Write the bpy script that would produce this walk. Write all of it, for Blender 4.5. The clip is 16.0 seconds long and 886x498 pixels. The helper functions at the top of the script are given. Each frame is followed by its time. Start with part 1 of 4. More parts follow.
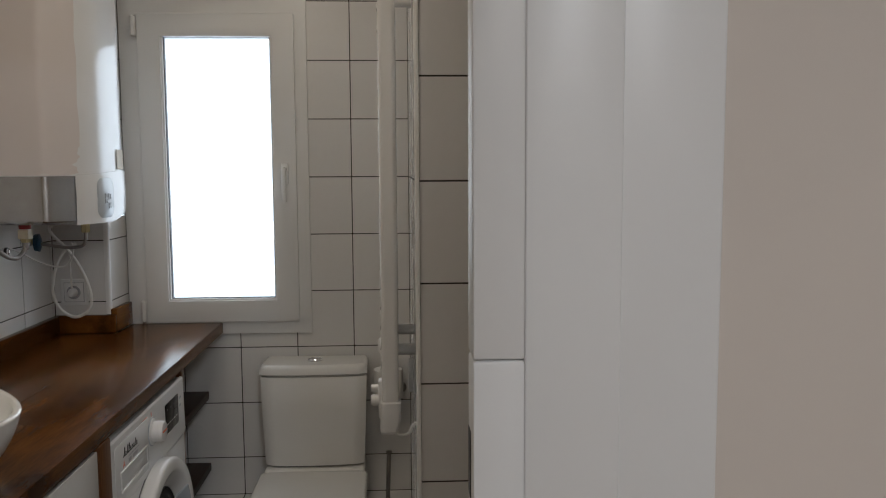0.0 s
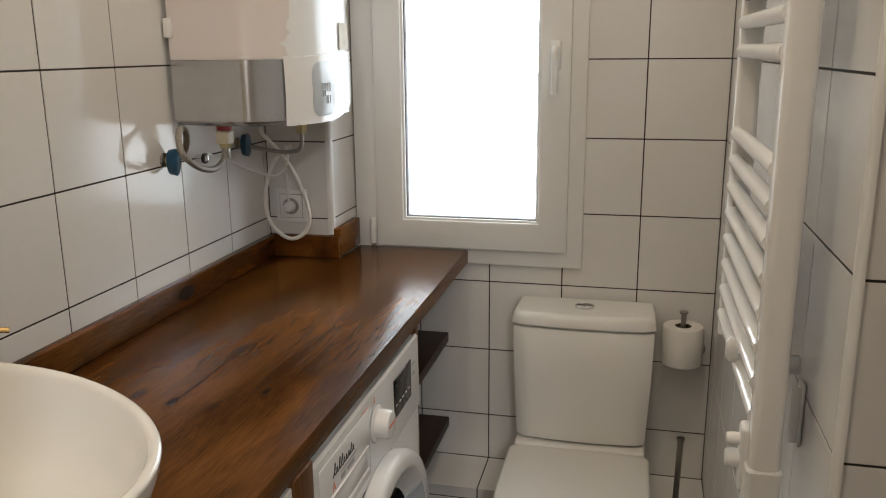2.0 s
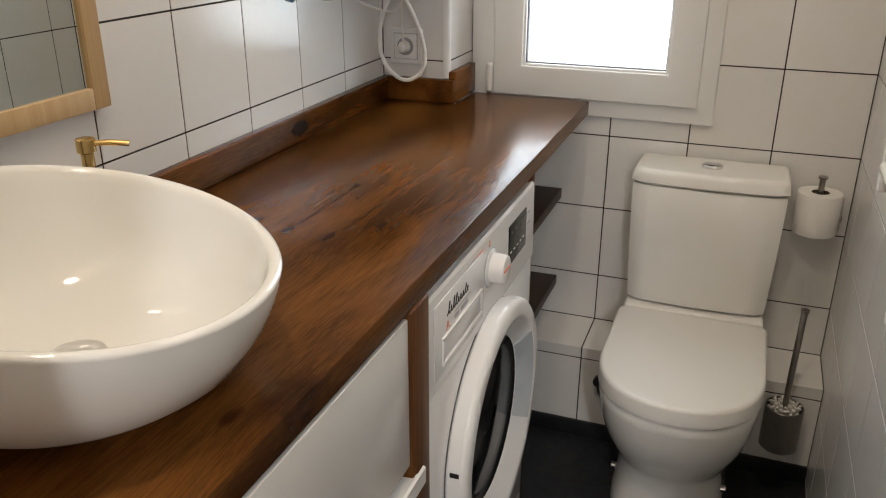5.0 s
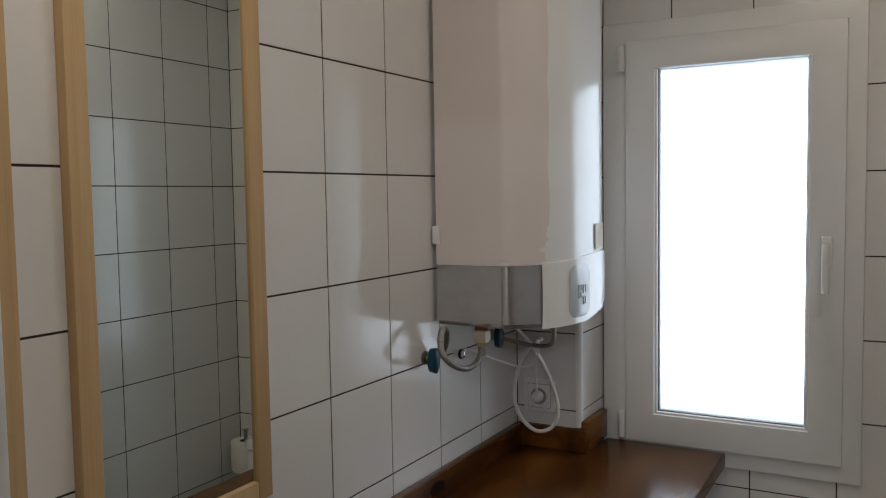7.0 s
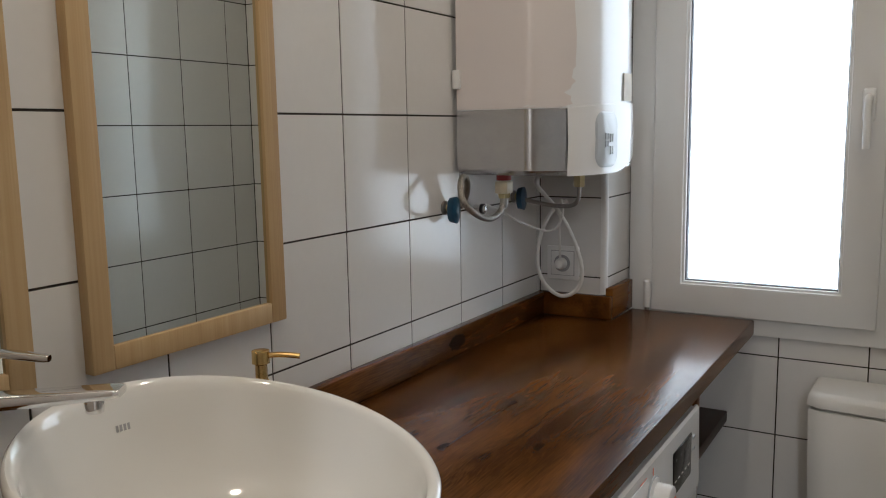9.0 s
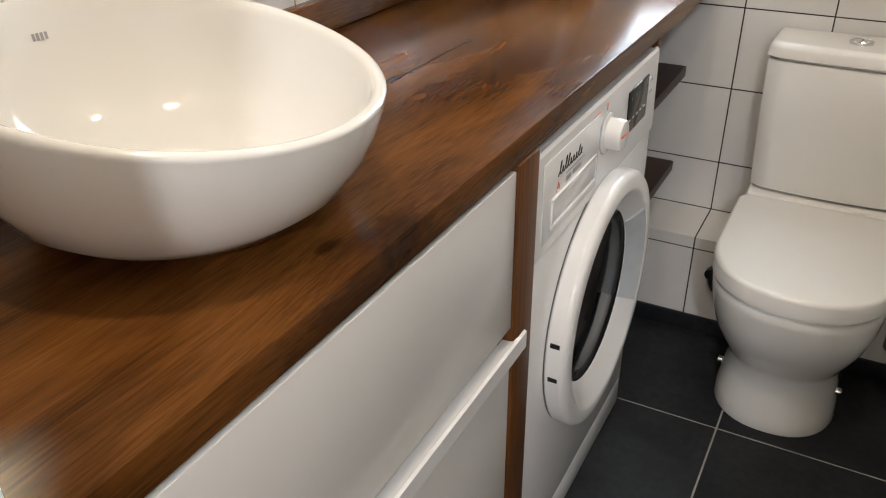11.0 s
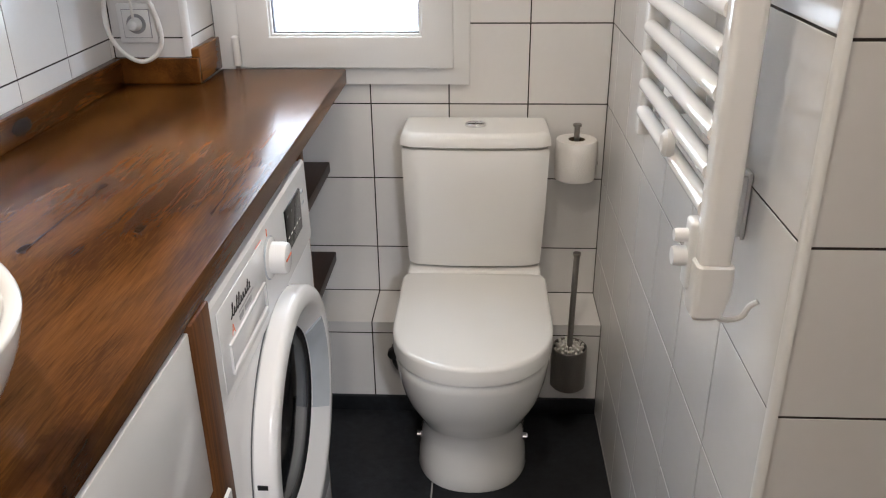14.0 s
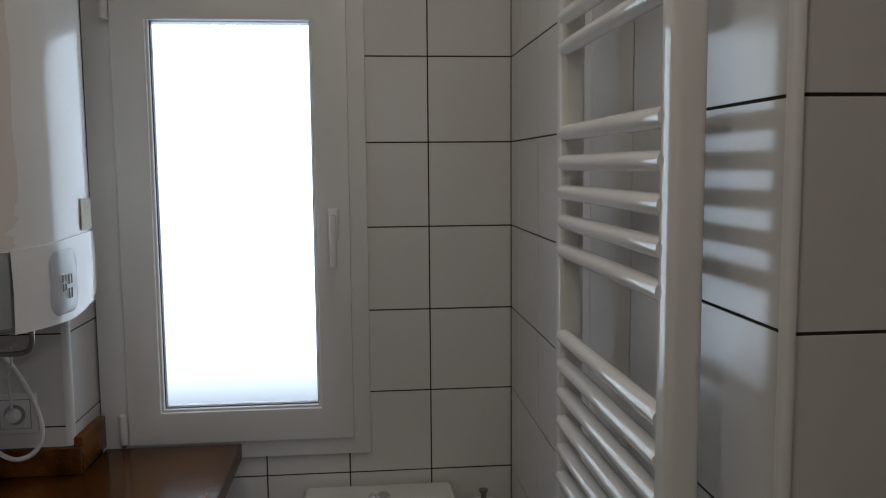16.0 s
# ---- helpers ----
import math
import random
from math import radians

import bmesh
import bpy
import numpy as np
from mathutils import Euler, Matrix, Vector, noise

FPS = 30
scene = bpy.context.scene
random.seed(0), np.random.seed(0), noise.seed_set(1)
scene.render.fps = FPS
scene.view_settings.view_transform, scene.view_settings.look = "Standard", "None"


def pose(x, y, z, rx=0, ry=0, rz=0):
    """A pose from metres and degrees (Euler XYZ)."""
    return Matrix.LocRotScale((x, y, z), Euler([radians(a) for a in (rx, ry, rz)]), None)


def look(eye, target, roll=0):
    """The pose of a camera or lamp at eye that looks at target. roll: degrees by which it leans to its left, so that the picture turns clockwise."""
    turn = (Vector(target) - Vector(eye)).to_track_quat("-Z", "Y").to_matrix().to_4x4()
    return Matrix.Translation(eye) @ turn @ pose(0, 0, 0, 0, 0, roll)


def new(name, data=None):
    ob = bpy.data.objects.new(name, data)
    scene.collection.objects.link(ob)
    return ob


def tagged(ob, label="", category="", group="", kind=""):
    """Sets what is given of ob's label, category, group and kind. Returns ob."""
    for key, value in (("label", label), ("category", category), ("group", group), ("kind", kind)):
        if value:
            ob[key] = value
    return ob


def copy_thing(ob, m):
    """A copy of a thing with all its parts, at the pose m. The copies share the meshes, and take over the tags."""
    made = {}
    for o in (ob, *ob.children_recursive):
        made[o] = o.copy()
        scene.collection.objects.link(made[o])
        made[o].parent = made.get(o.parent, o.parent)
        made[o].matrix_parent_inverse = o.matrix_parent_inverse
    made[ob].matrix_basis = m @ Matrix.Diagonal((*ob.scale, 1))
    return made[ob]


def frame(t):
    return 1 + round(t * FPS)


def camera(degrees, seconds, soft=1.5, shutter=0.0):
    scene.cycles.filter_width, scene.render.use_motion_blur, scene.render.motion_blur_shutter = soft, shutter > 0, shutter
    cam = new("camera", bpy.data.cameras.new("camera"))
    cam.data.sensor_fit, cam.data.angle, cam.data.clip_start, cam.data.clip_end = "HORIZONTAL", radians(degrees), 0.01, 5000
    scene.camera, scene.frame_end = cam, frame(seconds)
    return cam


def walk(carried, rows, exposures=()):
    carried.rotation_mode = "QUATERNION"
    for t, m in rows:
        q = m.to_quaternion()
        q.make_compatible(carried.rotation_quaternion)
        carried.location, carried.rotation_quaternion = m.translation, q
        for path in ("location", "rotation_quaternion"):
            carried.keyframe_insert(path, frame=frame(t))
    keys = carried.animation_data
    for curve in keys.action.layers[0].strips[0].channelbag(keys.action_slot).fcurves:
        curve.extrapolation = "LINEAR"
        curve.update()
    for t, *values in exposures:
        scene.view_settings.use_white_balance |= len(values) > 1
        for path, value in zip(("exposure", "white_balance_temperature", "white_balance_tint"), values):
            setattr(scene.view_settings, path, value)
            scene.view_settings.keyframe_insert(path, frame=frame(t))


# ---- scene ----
cam = camera(56.9, 16.0, soft=1.1)
PATH = [
    (0, (-0.032, 0.088, 1.446), (0.072, 2.076, 1.255), -0.3),
    (0.5, (-0.14, 0.374, 1.423), (-0.191, 2.343, 1.076), -0.2),
    (1, (-0.208, 0.6, 1.435), (-0.337, 2.547, 0.995), -0.3),
    (1.5, (-0.207, 0.762, 1.453), (-0.474, 2.687, 0.981), -0.4),
    (2, (-0.224, 0.823, 1.453), (-0.67, 2.714, 0.979), -0.5),
    (2.1, (-0.227, 0.827, 1.454), (-0.71, 2.71, 0.981), -0.6),
    (2.5, (-0.23, 0.833, 1.466), (-0.825, 2.681, 0.989), -0.6),
    (3, (-0.23, 0.847, 1.386), (-0.882, 2.666, 0.867), -0.8),
    (3.5, (-0.237, 0.867, 1.317), (-0.852, 2.648, 0.646), -0.9),
    (3.7, (-0.258, 0.868, 1.3), (-0.832, 2.631, 0.549), -0.8),
    (5.8, (-0.278, 0.865, 1.465), (-1.046, 2.549, 0.707), -0.2),
    (6, (-0.277, 0.853, 1.487), (-1.112, 2.551, 0.84), -0.5),
    (6.5, (-0.28, 0.845, 1.55), (-1.219, 2.568, 1.166), -0.5),
    (7, (-0.275, 0.826, 1.585), (-1.253, 2.566, 1.455), -0.9),
    (7.5, (-0.271, 0.815, 1.626), (-1.256, 2.556, 1.663), -0.9),
    (8, (-0.274, 0.824, 1.577), (-1.271, 2.555, 1.674), -1.0),
    (8.5, (-0.291, 0.857, 1.473), (-1.305, 2.581, 1.461), -1.0),
    (9, (-0.296, 0.868, 1.394), (-1.316, 2.564, 1.11), -1.0),
    (9.5, (-0.307, 0.882, 1.33), (-1.305, 2.521, 0.767), -0.9),
    (10, (-0.309, 0.888, 1.297), (-1.268, 2.458, 0.513), -0.7),
    (10.2, (-0.311, 0.883, 1.291), (-1.249, 2.428, 0.434), -0.6),
    (12.3, (-0.257, 0.944, 1.299), (-0.874, 2.543, 0.268), -1.5),
    (12.5, (-0.256, 0.952, 1.301), (-0.832, 2.568, 0.273), -1.5),
    (13, (-0.256, 0.954, 1.306), (-0.722, 2.617, 0.298), -1.3),
    (13.5, (-0.278, 0.948, 1.329), (-0.591, 2.684, 0.386), -1.0),
    (14, (-0.316, 0.942, 1.362), (-0.41, 2.755, 0.523), -0.6),
    (14.5, (-0.37, 0.927, 1.407), (-0.254, 2.797, 0.707), -0.2),
    (15, (-0.409, 0.924, 1.536), (-0.214, 2.851, 1.037), -0.1),
    (15.5, (-0.4, 0.963, 1.587), (-0.202, 2.93, 1.282), -0.4),
    (16, (-0.357, 1.032, 1.572), (-0.167, 3.012, 1.369), -0.5),
]

EXPOSURES = [(0, -1.3, 6200, 10), (0.5, -0.95, 6350, 10), (1, -0.38, 6550, 10), (1.5, -0.3, 6700, 10), (2.5, -0.75, 6750, 10), (3.5, -0.12, 6680, 10), (6, -0.12, 6400, 10), (7, -1.28, 6100, 10), (8.2, -1.75, 6050, 10),
             (9.5, -0.17, 6300, 10), (10.2, 0.08, 6380, 10), (12.5, 0.46, 6280, 12), (14, 0.33, 6050, 12), (14.5, 0.1, 6100, 10), (15.2, -1.05, 5900, 10), (16, -1.8, 5950, 10)]
walk(cam, [(t, look(eye, target, roll)) for t, eye, target, roll in PATH], EXPOSURES)

# ---------------------------------------------------------------- light
world = bpy.data.worlds.new("world")
scene.world = world
world.use_nodes = True
wn = world.node_tree.nodes
sky = wn.new("ShaderNodeTexSky")
sky.sky_type = "NISHITA"
sky.sun_disc = False
sky.sun_elevation, sky.sun_rotation = radians(40), radians(150)
wn["Background"].inputs["Strength"].default_value = 0.1
world.node_tree.links.new(sky.outputs["Color"], wn["Background"].inputs["Color"])

SPOT_POWER, HALL_POWER, SKY_GLOW = (7.7, 5.4), 54.0, 8.6


def lamp(name, at, power, size, colour, kind="AREA", aim=None):
    data = bpy.data.lights.new(name, kind)
    data.energy, data.color = power, colour
    if kind == "AREA":
        data.shape, data.size = "DISK", size
    else:
        data.shadow_soft_size = size
    ob = new(name, data)
    ob.matrix_world = look(at, aim or (at[0], at[1] + 0.001, at[2] - 1))
    return ob


# ---------------------------------------------------------------- materials
def material(name, colour, rough=0.5, metal=0.0, vary=0.0, vary_scale=6.0, grain=0.0, grain_scale=120.0, bump=0.0,
             bump_scale=80.0, coat=0.0, random_tint=0.0, rough_vary=0.0, specular=0.5):
    m = bpy.data.materials.new(name)
    m.use_nodes = True
    n, l = m.node_tree.nodes, m.node_tree.links
    b = n["Principled BSDF"]
    b.inputs["Roughness"].default_value = rough
    b.inputs["Metallic"].default_value = metal
    b.inputs["Coat Weight"].default_value = coat
    b.inputs["Coat Roughness"].default_value = 0.05
    b.inputs["Specular IOR Level"].default_value = specular
    b.inputs["Base Color"].default_value = (*colour, 1)
    geo = n.new("ShaderNodeNewGeometry")
    value = None

    def scaled(tex_scale, amount, detail):
        t = n.new("ShaderNodeTexNoise")
        t.inputs["Scale"].default_value, t.inputs["Detail"].default_value = tex_scale, detail
        l.new(geo.outputs["Position"], t.inputs["Vector"])
        r = n.new("ShaderNodeMapRange")
        r.inputs["From Min"].default_value, r.inputs["From Max"].default_value = 0.25, 0.75
        r.inputs["To Min"].default_value, r.inputs["To Max"].default_value = 1 - amount, 1 + amount
        l.new(t.outputs["Fac"], r.inputs["Value"])
        return r.outputs["Result"]

    def times(a, c):
        if a is None:
            return c
        x = n.new("ShaderNodeMath")
        x.operation = "MULTIPLY"
        l.new(a, x.inputs[0])
        l.new(c, x.inputs[1])
        return x.outputs[0]

    if vary:
        value = times(value, scaled(vary_scale, vary, 3))
    if grain:
        value = times(value, scaled(grain_scale, grain, 4))
    if random_tint:
        info = n.new("ShaderNodeObjectInfo")
        r = n.new("ShaderNodeMapRange")
        r.inputs["To Min"].default_value, r.inputs["To Max"].default_value = 1 - random_tint, 1 + random_tint
        l.new(info.outputs["Random"], r.inputs["Value"])
        value = times(value, r.outputs["Result"])
    if value is not None:
        mix = n.new("ShaderNodeVectorMath")
        mix.operation = "SCALE"
        mix.inputs[0].default_value = colour
        l.new(value, mix.inputs["Scale"])
        l.new(mix.outputs["Vector"], b.inputs["Base Color"])
    if rough_vary:
        r = scaled(9.0, rough_vary, 5)
        x = n.new("ShaderNodeMath")
        x.operation = "MULTIPLY"
        x.inputs[1].default_value = rough
        l.new(r, x.inputs[0])
        l.new(x.outputs[0], b.inputs["Roughness"])
    if bump:
        t = n.new("ShaderNodeTexNoise")
        t.inputs["Scale"].default_value, t.inputs["Detail"].default_value = bump_scale, 4
        l.new(geo.outputs["Position"], t.inputs["Vector"])
        bp = n.new("ShaderNodeBump")
        bp.inputs["Strength"].default_value, bp.inputs["Distance"].default_value = bump, 0.002
        l.new(t.outputs["Fac"], bp.inputs["Height"])
        l.new(bp.outputs["Normal"], b.inputs["Normal"])
    return m


def wood(name, dark, mid, light, axis=1, rough=0.33, fine=1.0, knots=(), coat=0.0, bump=0.25, boards=0.0, smoky=False):
    """Sawn wood with the grain along one axis. knots: place, size and depth of each dark knot or painted shade spot,
    round which the grain bends.
    """
    m = bpy.data.materials.new(name)
    m.use_nodes = True
    n, l = m.node_tree.nodes, m.node_tree.links
    b = n["Principled BSDF"]
    geo, info = n.new("ShaderNodeNewGeometry"), n.new("ShaderNodeObjectInfo")
    shift = n.new("ShaderNodeVectorMath")
    shift.operation = "SCALE"
    shift.inputs[0].default_value = (3.7, 5.1, 2.3)
    l.new(info.outputs["Random"], shift.inputs["Scale"])
    add = n.new("ShaderNodeVectorMath")
    l.new(geo.outputs["Position"], add.inputs[0])
    l.new(shift.outputs["Vector"], add.inputs[1])

    def maths(op, a, c):
        x = n.new("ShaderNodeMath")
        x.operation = op
        for k, v in enumerate((a, c)):
            if isinstance(v, (int, float)):
                x.inputs[k].default_value = v
            else:
                l.new(v, x.inputs[k])
        return x.outputs[0]

    dark_knots, near_knots = None, None
    if knots:
        warp = n.new("ShaderNodeTexNoise")
        warp.inputs["Scale"].default_value = 60.0
        l.new(geo.outputs["Position"], warp.inputs["Vector"])
    for place, size, depth in knots:
        away = n.new("ShaderNodeVectorMath")
        away.operation = "SUBTRACT"
        l.new(geo.outputs["Position"], away.inputs[0])
        away.inputs[1].default_value = place
        thin = n.new("ShaderNodeVectorMath")
        thin.operation = "MULTIPLY"
        l.new(away.outputs["Vector"], thin.inputs[0])
        thin.inputs[1].default_value = [(0.5 if k == axis else 1.0) / size for k in range(3)]
        length = n.new("ShaderNodeVectorMath")
        length.operation = "LENGTH"
        l.new(thin.outputs["Vector"], length.inputs[0])
        far = maths("ADD", length.outputs["Value"], maths("MULTIPLY", maths("SUBTRACT", warp.outputs["Fac"], 0.5), 0.9))
        for inner, outer, top, which in ((0.35, 1.25, depth, 0), (0.5, 5.0, 1.0, 1)):
            fade = n.new("ShaderNodeMapRange")
            fade.interpolation_type = "SMOOTHSTEP"
            fade.inputs["From Min"].default_value, fade.inputs["From Max"].default_value = inner, outer
            fade.inputs["To Min"].default_value, fade.inputs["To Max"].default_value = top, 0.0
            l.new(far, fade.inputs["Value"])
            if which:
                near_knots = fade.outputs["Result"] if near_knots is None else maths("MAXIMUM", near_knots, fade.outputs["Result"])
            else:
                dark_knots = fade.outputs["Result"] if dark_knots is None else maths("MAXIMUM", dark_knots, fade.outputs["Result"])

    if near_knots is not None:
        push = n.new("ShaderNodeVectorMath")
        push.operation = "SCALE"
        push.inputs[0].default_value = (0.011, 0.006, 0.008)
        l.new(near_knots, push.inputs["Scale"])
        bent = n.new("ShaderNodeVectorMath")
        l.new(add.outputs["Vector"], bent.inputs[0])
        l.new(push.outputs["Vector"], bent.inputs[1])
        add = bent

    def mapped(across, along):
        mp = n.new("ShaderNodeMapping")
        mp.inputs["Scale"].default_value = [along if k == axis else across for k in range(3)]
        l.new(add.outputs["Vector"], mp.inputs["Vector"])
        return mp.outputs["Vector"]

    bend = n.new("ShaderNodeTexNoise")
    bend.inputs["Scale"].default_value, bend.inputs["Detail"].default_value = 1.0, 2
    l.new(mapped(9 * fine, 0.7), bend.inputs["Vector"])
    streak = n.new("ShaderNodeTexNoise")
    streak.inputs["Scale"].default_value, streak.inputs["Detail"].default_value = 1.0, 6
    streak.inputs["Roughness"].default_value, streak.inputs["Distortion"].default_value = 0.62, 0.3
    l.new(mapped(38 * fine, 2.6 if smoky else 1.0), streak.inputs["Vector"])
    fibre = n.new("ShaderNodeTexNoise")
    fibre.inputs["Scale"].default_value, fibre.inputs["Detail"].default_value = 1.0, 3
    l.new(mapped(420, 22) if smoky else mapped(230 * fine, 4), fibre.inputs["Vector"])
    patch = n.new("ShaderNodeTexNoise")
    patch.inputs["Scale"].default_value, patch.inputs["Detail"].default_value = 1.0, 4
    patch.inputs["Distortion"].default_value = 0.25 if smoky else 0.0
    l.new(mapped(11, 2.4) if smoky else mapped(9, 1.5), patch.inputs["Vector"])

    rings = maths("FRACT", maths("MULTIPLY", bend.outputs["Fac"], 7.0), 0.0)
    shares = (0.11, 0.03, 0.32, 0.82) if smoky else (0.56, 0.05, 0.32, 0.42)
    mixed = maths("ADD", maths("MULTIPLY", streak.outputs["Fac"], shares[0]), maths("MULTIPLY", rings, shares[1]))
    mixed = maths("ADD", mixed, maths("MULTIPLY", fibre.outputs["Fac"], shares[2]))
    mixed = maths("ADD", mixed, maths("MULTIPLY", patch.outputs["Fac"], shares[3]))
    if smoky and near_knots is not None:
        mixed = maths("SUBTRACT", maths("ADD", mixed, 0.04), maths("MULTIPLY", near_knots, 0.06))
    if boards:
        sep = n.new("ShaderNodeSeparateXYZ")
        l.new(geo.outputs["Position"], sep.inputs["Vector"])
        tone = n.new("ShaderNodeTexWhiteNoise")
        tone.noise_dimensions = "1D"
        l.new(maths("FLOOR", maths("DIVIDE", maths("ADD", sep.outputs["X"], 2.003), boards), 0.0), tone.inputs["W"])
        mixed = maths("ADD", mixed, maths("MULTIPLY", maths("SUBTRACT", tone.outputs["Value"], 0.5), 0.13))
    if dark_knots is not None:
        mixed = maths("SUBTRACT", mixed, dark_knots)
    ramp = n.new("ShaderNodeValToRGB")
    e = ramp.color_ramp.elements
    e[0].position, e[0].color = 0.30, (*dark, 1)
    e[1].position, e[1].color = 0.94, (*light, 1)
    k = e.new(0.62)
    k.color = (*mid, 1)
    l.new(mixed, ramp.inputs["Fac"])
    l.new(ramp.outputs["Color"], b.inputs["Base Color"])
    rr = n.new("ShaderNodeMapRange")
    rr.inputs["To Min"].default_value, rr.inputs["To Max"].default_value = rough * 0.8, rough * 1.25
    l.new(streak.outputs["Fac"], rr.inputs["Value"])
    l.new(rr.outputs["Result"], b.inputs["Roughness"])
    b.inputs["Specular IOR Level"].default_value = 0.13 if smoky else 0.22
    b.inputs["Coat Weight"].default_value, b.inputs["Coat Roughness"].default_value = coat, 0.16
    bp = n.new("ShaderNodeBump")
    bp.inputs["Strength"].default_value, bp.inputs["Distance"].default_value = bump, 0.001
    l.new(maths("ADD", fibre.outputs["Fac"], streak.outputs["Fac"]), bp.inputs["Height"])
    l.new(bp.outputs["Normal"], b.inputs["Normal"])
    return m


M_TILE = material("white_glazed_tile", (0.74, 0.73, 0.715), 0.14, specular=0.5, vary=0.02, vary_scale=3, grain=0.01, grain_scale=60, bump=0.035,
                  bump_scale=7, random_tint=0.02, rough_vary=0.25)
M_GROUT = material("dark_grout", (0.03, 0.026, 0.022), 0.9, vary=0.3, vary_scale=20, grain=0.3, grain_scale=300)
M_FLOOR = material("anthracite_floor_tile", (0.0135, 0.015, 0.018), 0.5, specular=0.35, vary=0.35, vary_scale=7, grain=0.35, grain_scale=55, bump=0.35,
                   bump_scale=45, random_tint=0.12, rough_vary=0.3)
M_FLOOR_GROUT = material("pale_grey_grout", (0.34, 0.33, 0.31), 0.9, vary=0.3, vary_scale=15)
M_CEILING = material("white_ceiling_paint", (0.78, 0.77, 0.75), 0.8, vary=0.03, vary_scale=2, bump=0.1, bump_scale=150)
M_PLASTER = material("beige_wall_paint", (0.66, 0.6, 0.54), 0.75, vary=0.04, vary_scale=2, bump=0.04, bump_scale=150)
M_HALL_FLOOR = material("hall_floor_laminate", (0.28, 0.2, 0.13), 0.4, vary=0.2, vary_scale=5, grain=0.2, grain_scale=40)
M_PVC = material("white_pvc", (0.78, 0.78, 0.77), 0.32, vary=0.02, vary_scale=4, bump=0.03, bump_scale=40)
M_GASKET = material("grey_rubber_gasket", (0.12, 0.12, 0.13), 0.6, vary=0.1, vary_scale=30)
M_DOORPAINT = material("white_door_lacquer", (0.76, 0.76, 0.75), 0.35, vary=0.02, vary_scale=5, bump=0.08, bump_scale=60)
M_CERAMIC = material("white_vitreous_china", (0.82, 0.81, 0.78), 0.07, vary=0.015, vary_scale=5, coat=0.4)
M_SEAT = material("white_duroplast", (0.8, 0.79, 0.76), 0.16, vary=0.015, vary_scale=4)
M_ENAMEL = material("white_enamel", (0.8, 0.8, 0.8), 0.14, vary=0.015, vary_scale=4)
M_RADIATOR = material("white_radiator_lacquer", (0.82, 0.815, 0.8), 0.055, vary=0.015, vary_scale=8, bump=0.02, bump_scale=50)
M_BOILER = material("filmed_pinkish_white_steel", (0.72, 0.665, 0.645), 0.16, vary=0.02, vary_scale=4, bump=0.05, bump_scale=7)
M_HEATER = material("white_heater_steel", (0.78, 0.785, 0.79), 0.13, vary=0.02, vary_scale=4, bump=0.02, bump_scale=9)
M_SILVER = material("brushed_silver_band", (0.56, 0.56, 0.57), 0.24, metal=1.0, vary=0.05, vary_scale=30, grain=0.05, grain_scale=200)
M_CHROME = material("chrome", (0.8, 0.8, 0.81), 0.06, metal=1.0, vary=0.04, vary_scale=10, rough_vary=0.4)
M_STEEL = material("brushed_stainless_steel", (0.34, 0.32, 0.30), 0.3, metal=1.0, vary=0.08, vary_scale=20, grain=0.1, grain_scale=300)
M_BRASS = material("dull_brass", (0.5, 0.42, 0.24), 0.32, metal=1.0, vary=0.15, vary_scale=40)
M_GOLD = material("satin_gold", (0.72, 0.5, 0.2), 0.25, metal=1.0, vary=0.06, vary_scale=30)
M_BRAID = material("braided_steel_hose", (0.33, 0.31, 0.28), 0.42, metal=0.9, grain=0.5, grain_scale=420, bump=0.7, bump_scale=480)
M_BLUE = material("teal_blue_valve_plastic", (0.003, 0.045, 0.095), 0.3, vary=0.15, vary_scale=60)
M_RED = material("dark_red_plastic", (0.3, 0.02, 0.02), 0.4, vary=0.1, vary_scale=60)
M_CREAM = material("cream_plastic_fitting", (0.62, 0.56, 0.42), 0.4, vary=0.08, vary_scale=60)
M_CABLE = material("white_cable_sheath", (0.72, 0.71, 0.68), 0.4, vary=0.05, vary_scale=50)
M_DARK = material("black_plastic", (0.012, 0.012, 0.013), 0.3, vary=0.15, vary_scale=40)
M_GLASS_DARK = material("dark_door_glass", (0.005, 0.005, 0.006), 0.07, vary=0.2, vary_scale=12, specular=0.15)
M_DISPLAY = material("black_display_glass", (0.006, 0.0065, 0.008), 0.12, specular=0.2, vary=0.1, vary_scale=30)
M_BLUEGREY = material("pale_blue_grey_plastic", (0.5, 0.54, 0.58), 0.2, vary=0.06, vary_scale=25)
M_ORANGE = material("orange_print", (0.75, 0.13, 0.03), 0.4, vary=0.05, vary_scale=80)
M_PRINT = material("black_print", (0.03, 0.03, 0.03), 0.5, vary=0.05, vary_scale=80)
M_GREYPRINT_SHADE = material("grey_print", (0.35, 0.35, 0.36), 0.5, vary=0.05, vary_scale=80)
M_GLOSS = material("grey_white_gloss_front", (0.66, 0.655, 0.64), 0.2, vary=0.015, vary_scale=3)
M_PAPER = material("toilet_paper", (0.8, 0.78, 0.75), 0.95, vary=0.03, vary_scale=20, bump=0.5, bump_scale=260)
M_CARD = material("brown_card", (0.12, 0.09, 0.06), 0.9, vary=0.1, vary_scale=40)
M_BRISTLE = material("white_bristles", (0.7, 0.68, 0.64), 0.7, vary=0.12, vary_scale=90)
M_ICON = material("pale_icon_print", (0.36, 0.39, 0.43), 0.4, vary=0.05, vary_scale=80)
M_TAPE = material("masking_tape", (0.66, 0.6, 0.5), 0.6, vary=0.08, vary_scale=40)
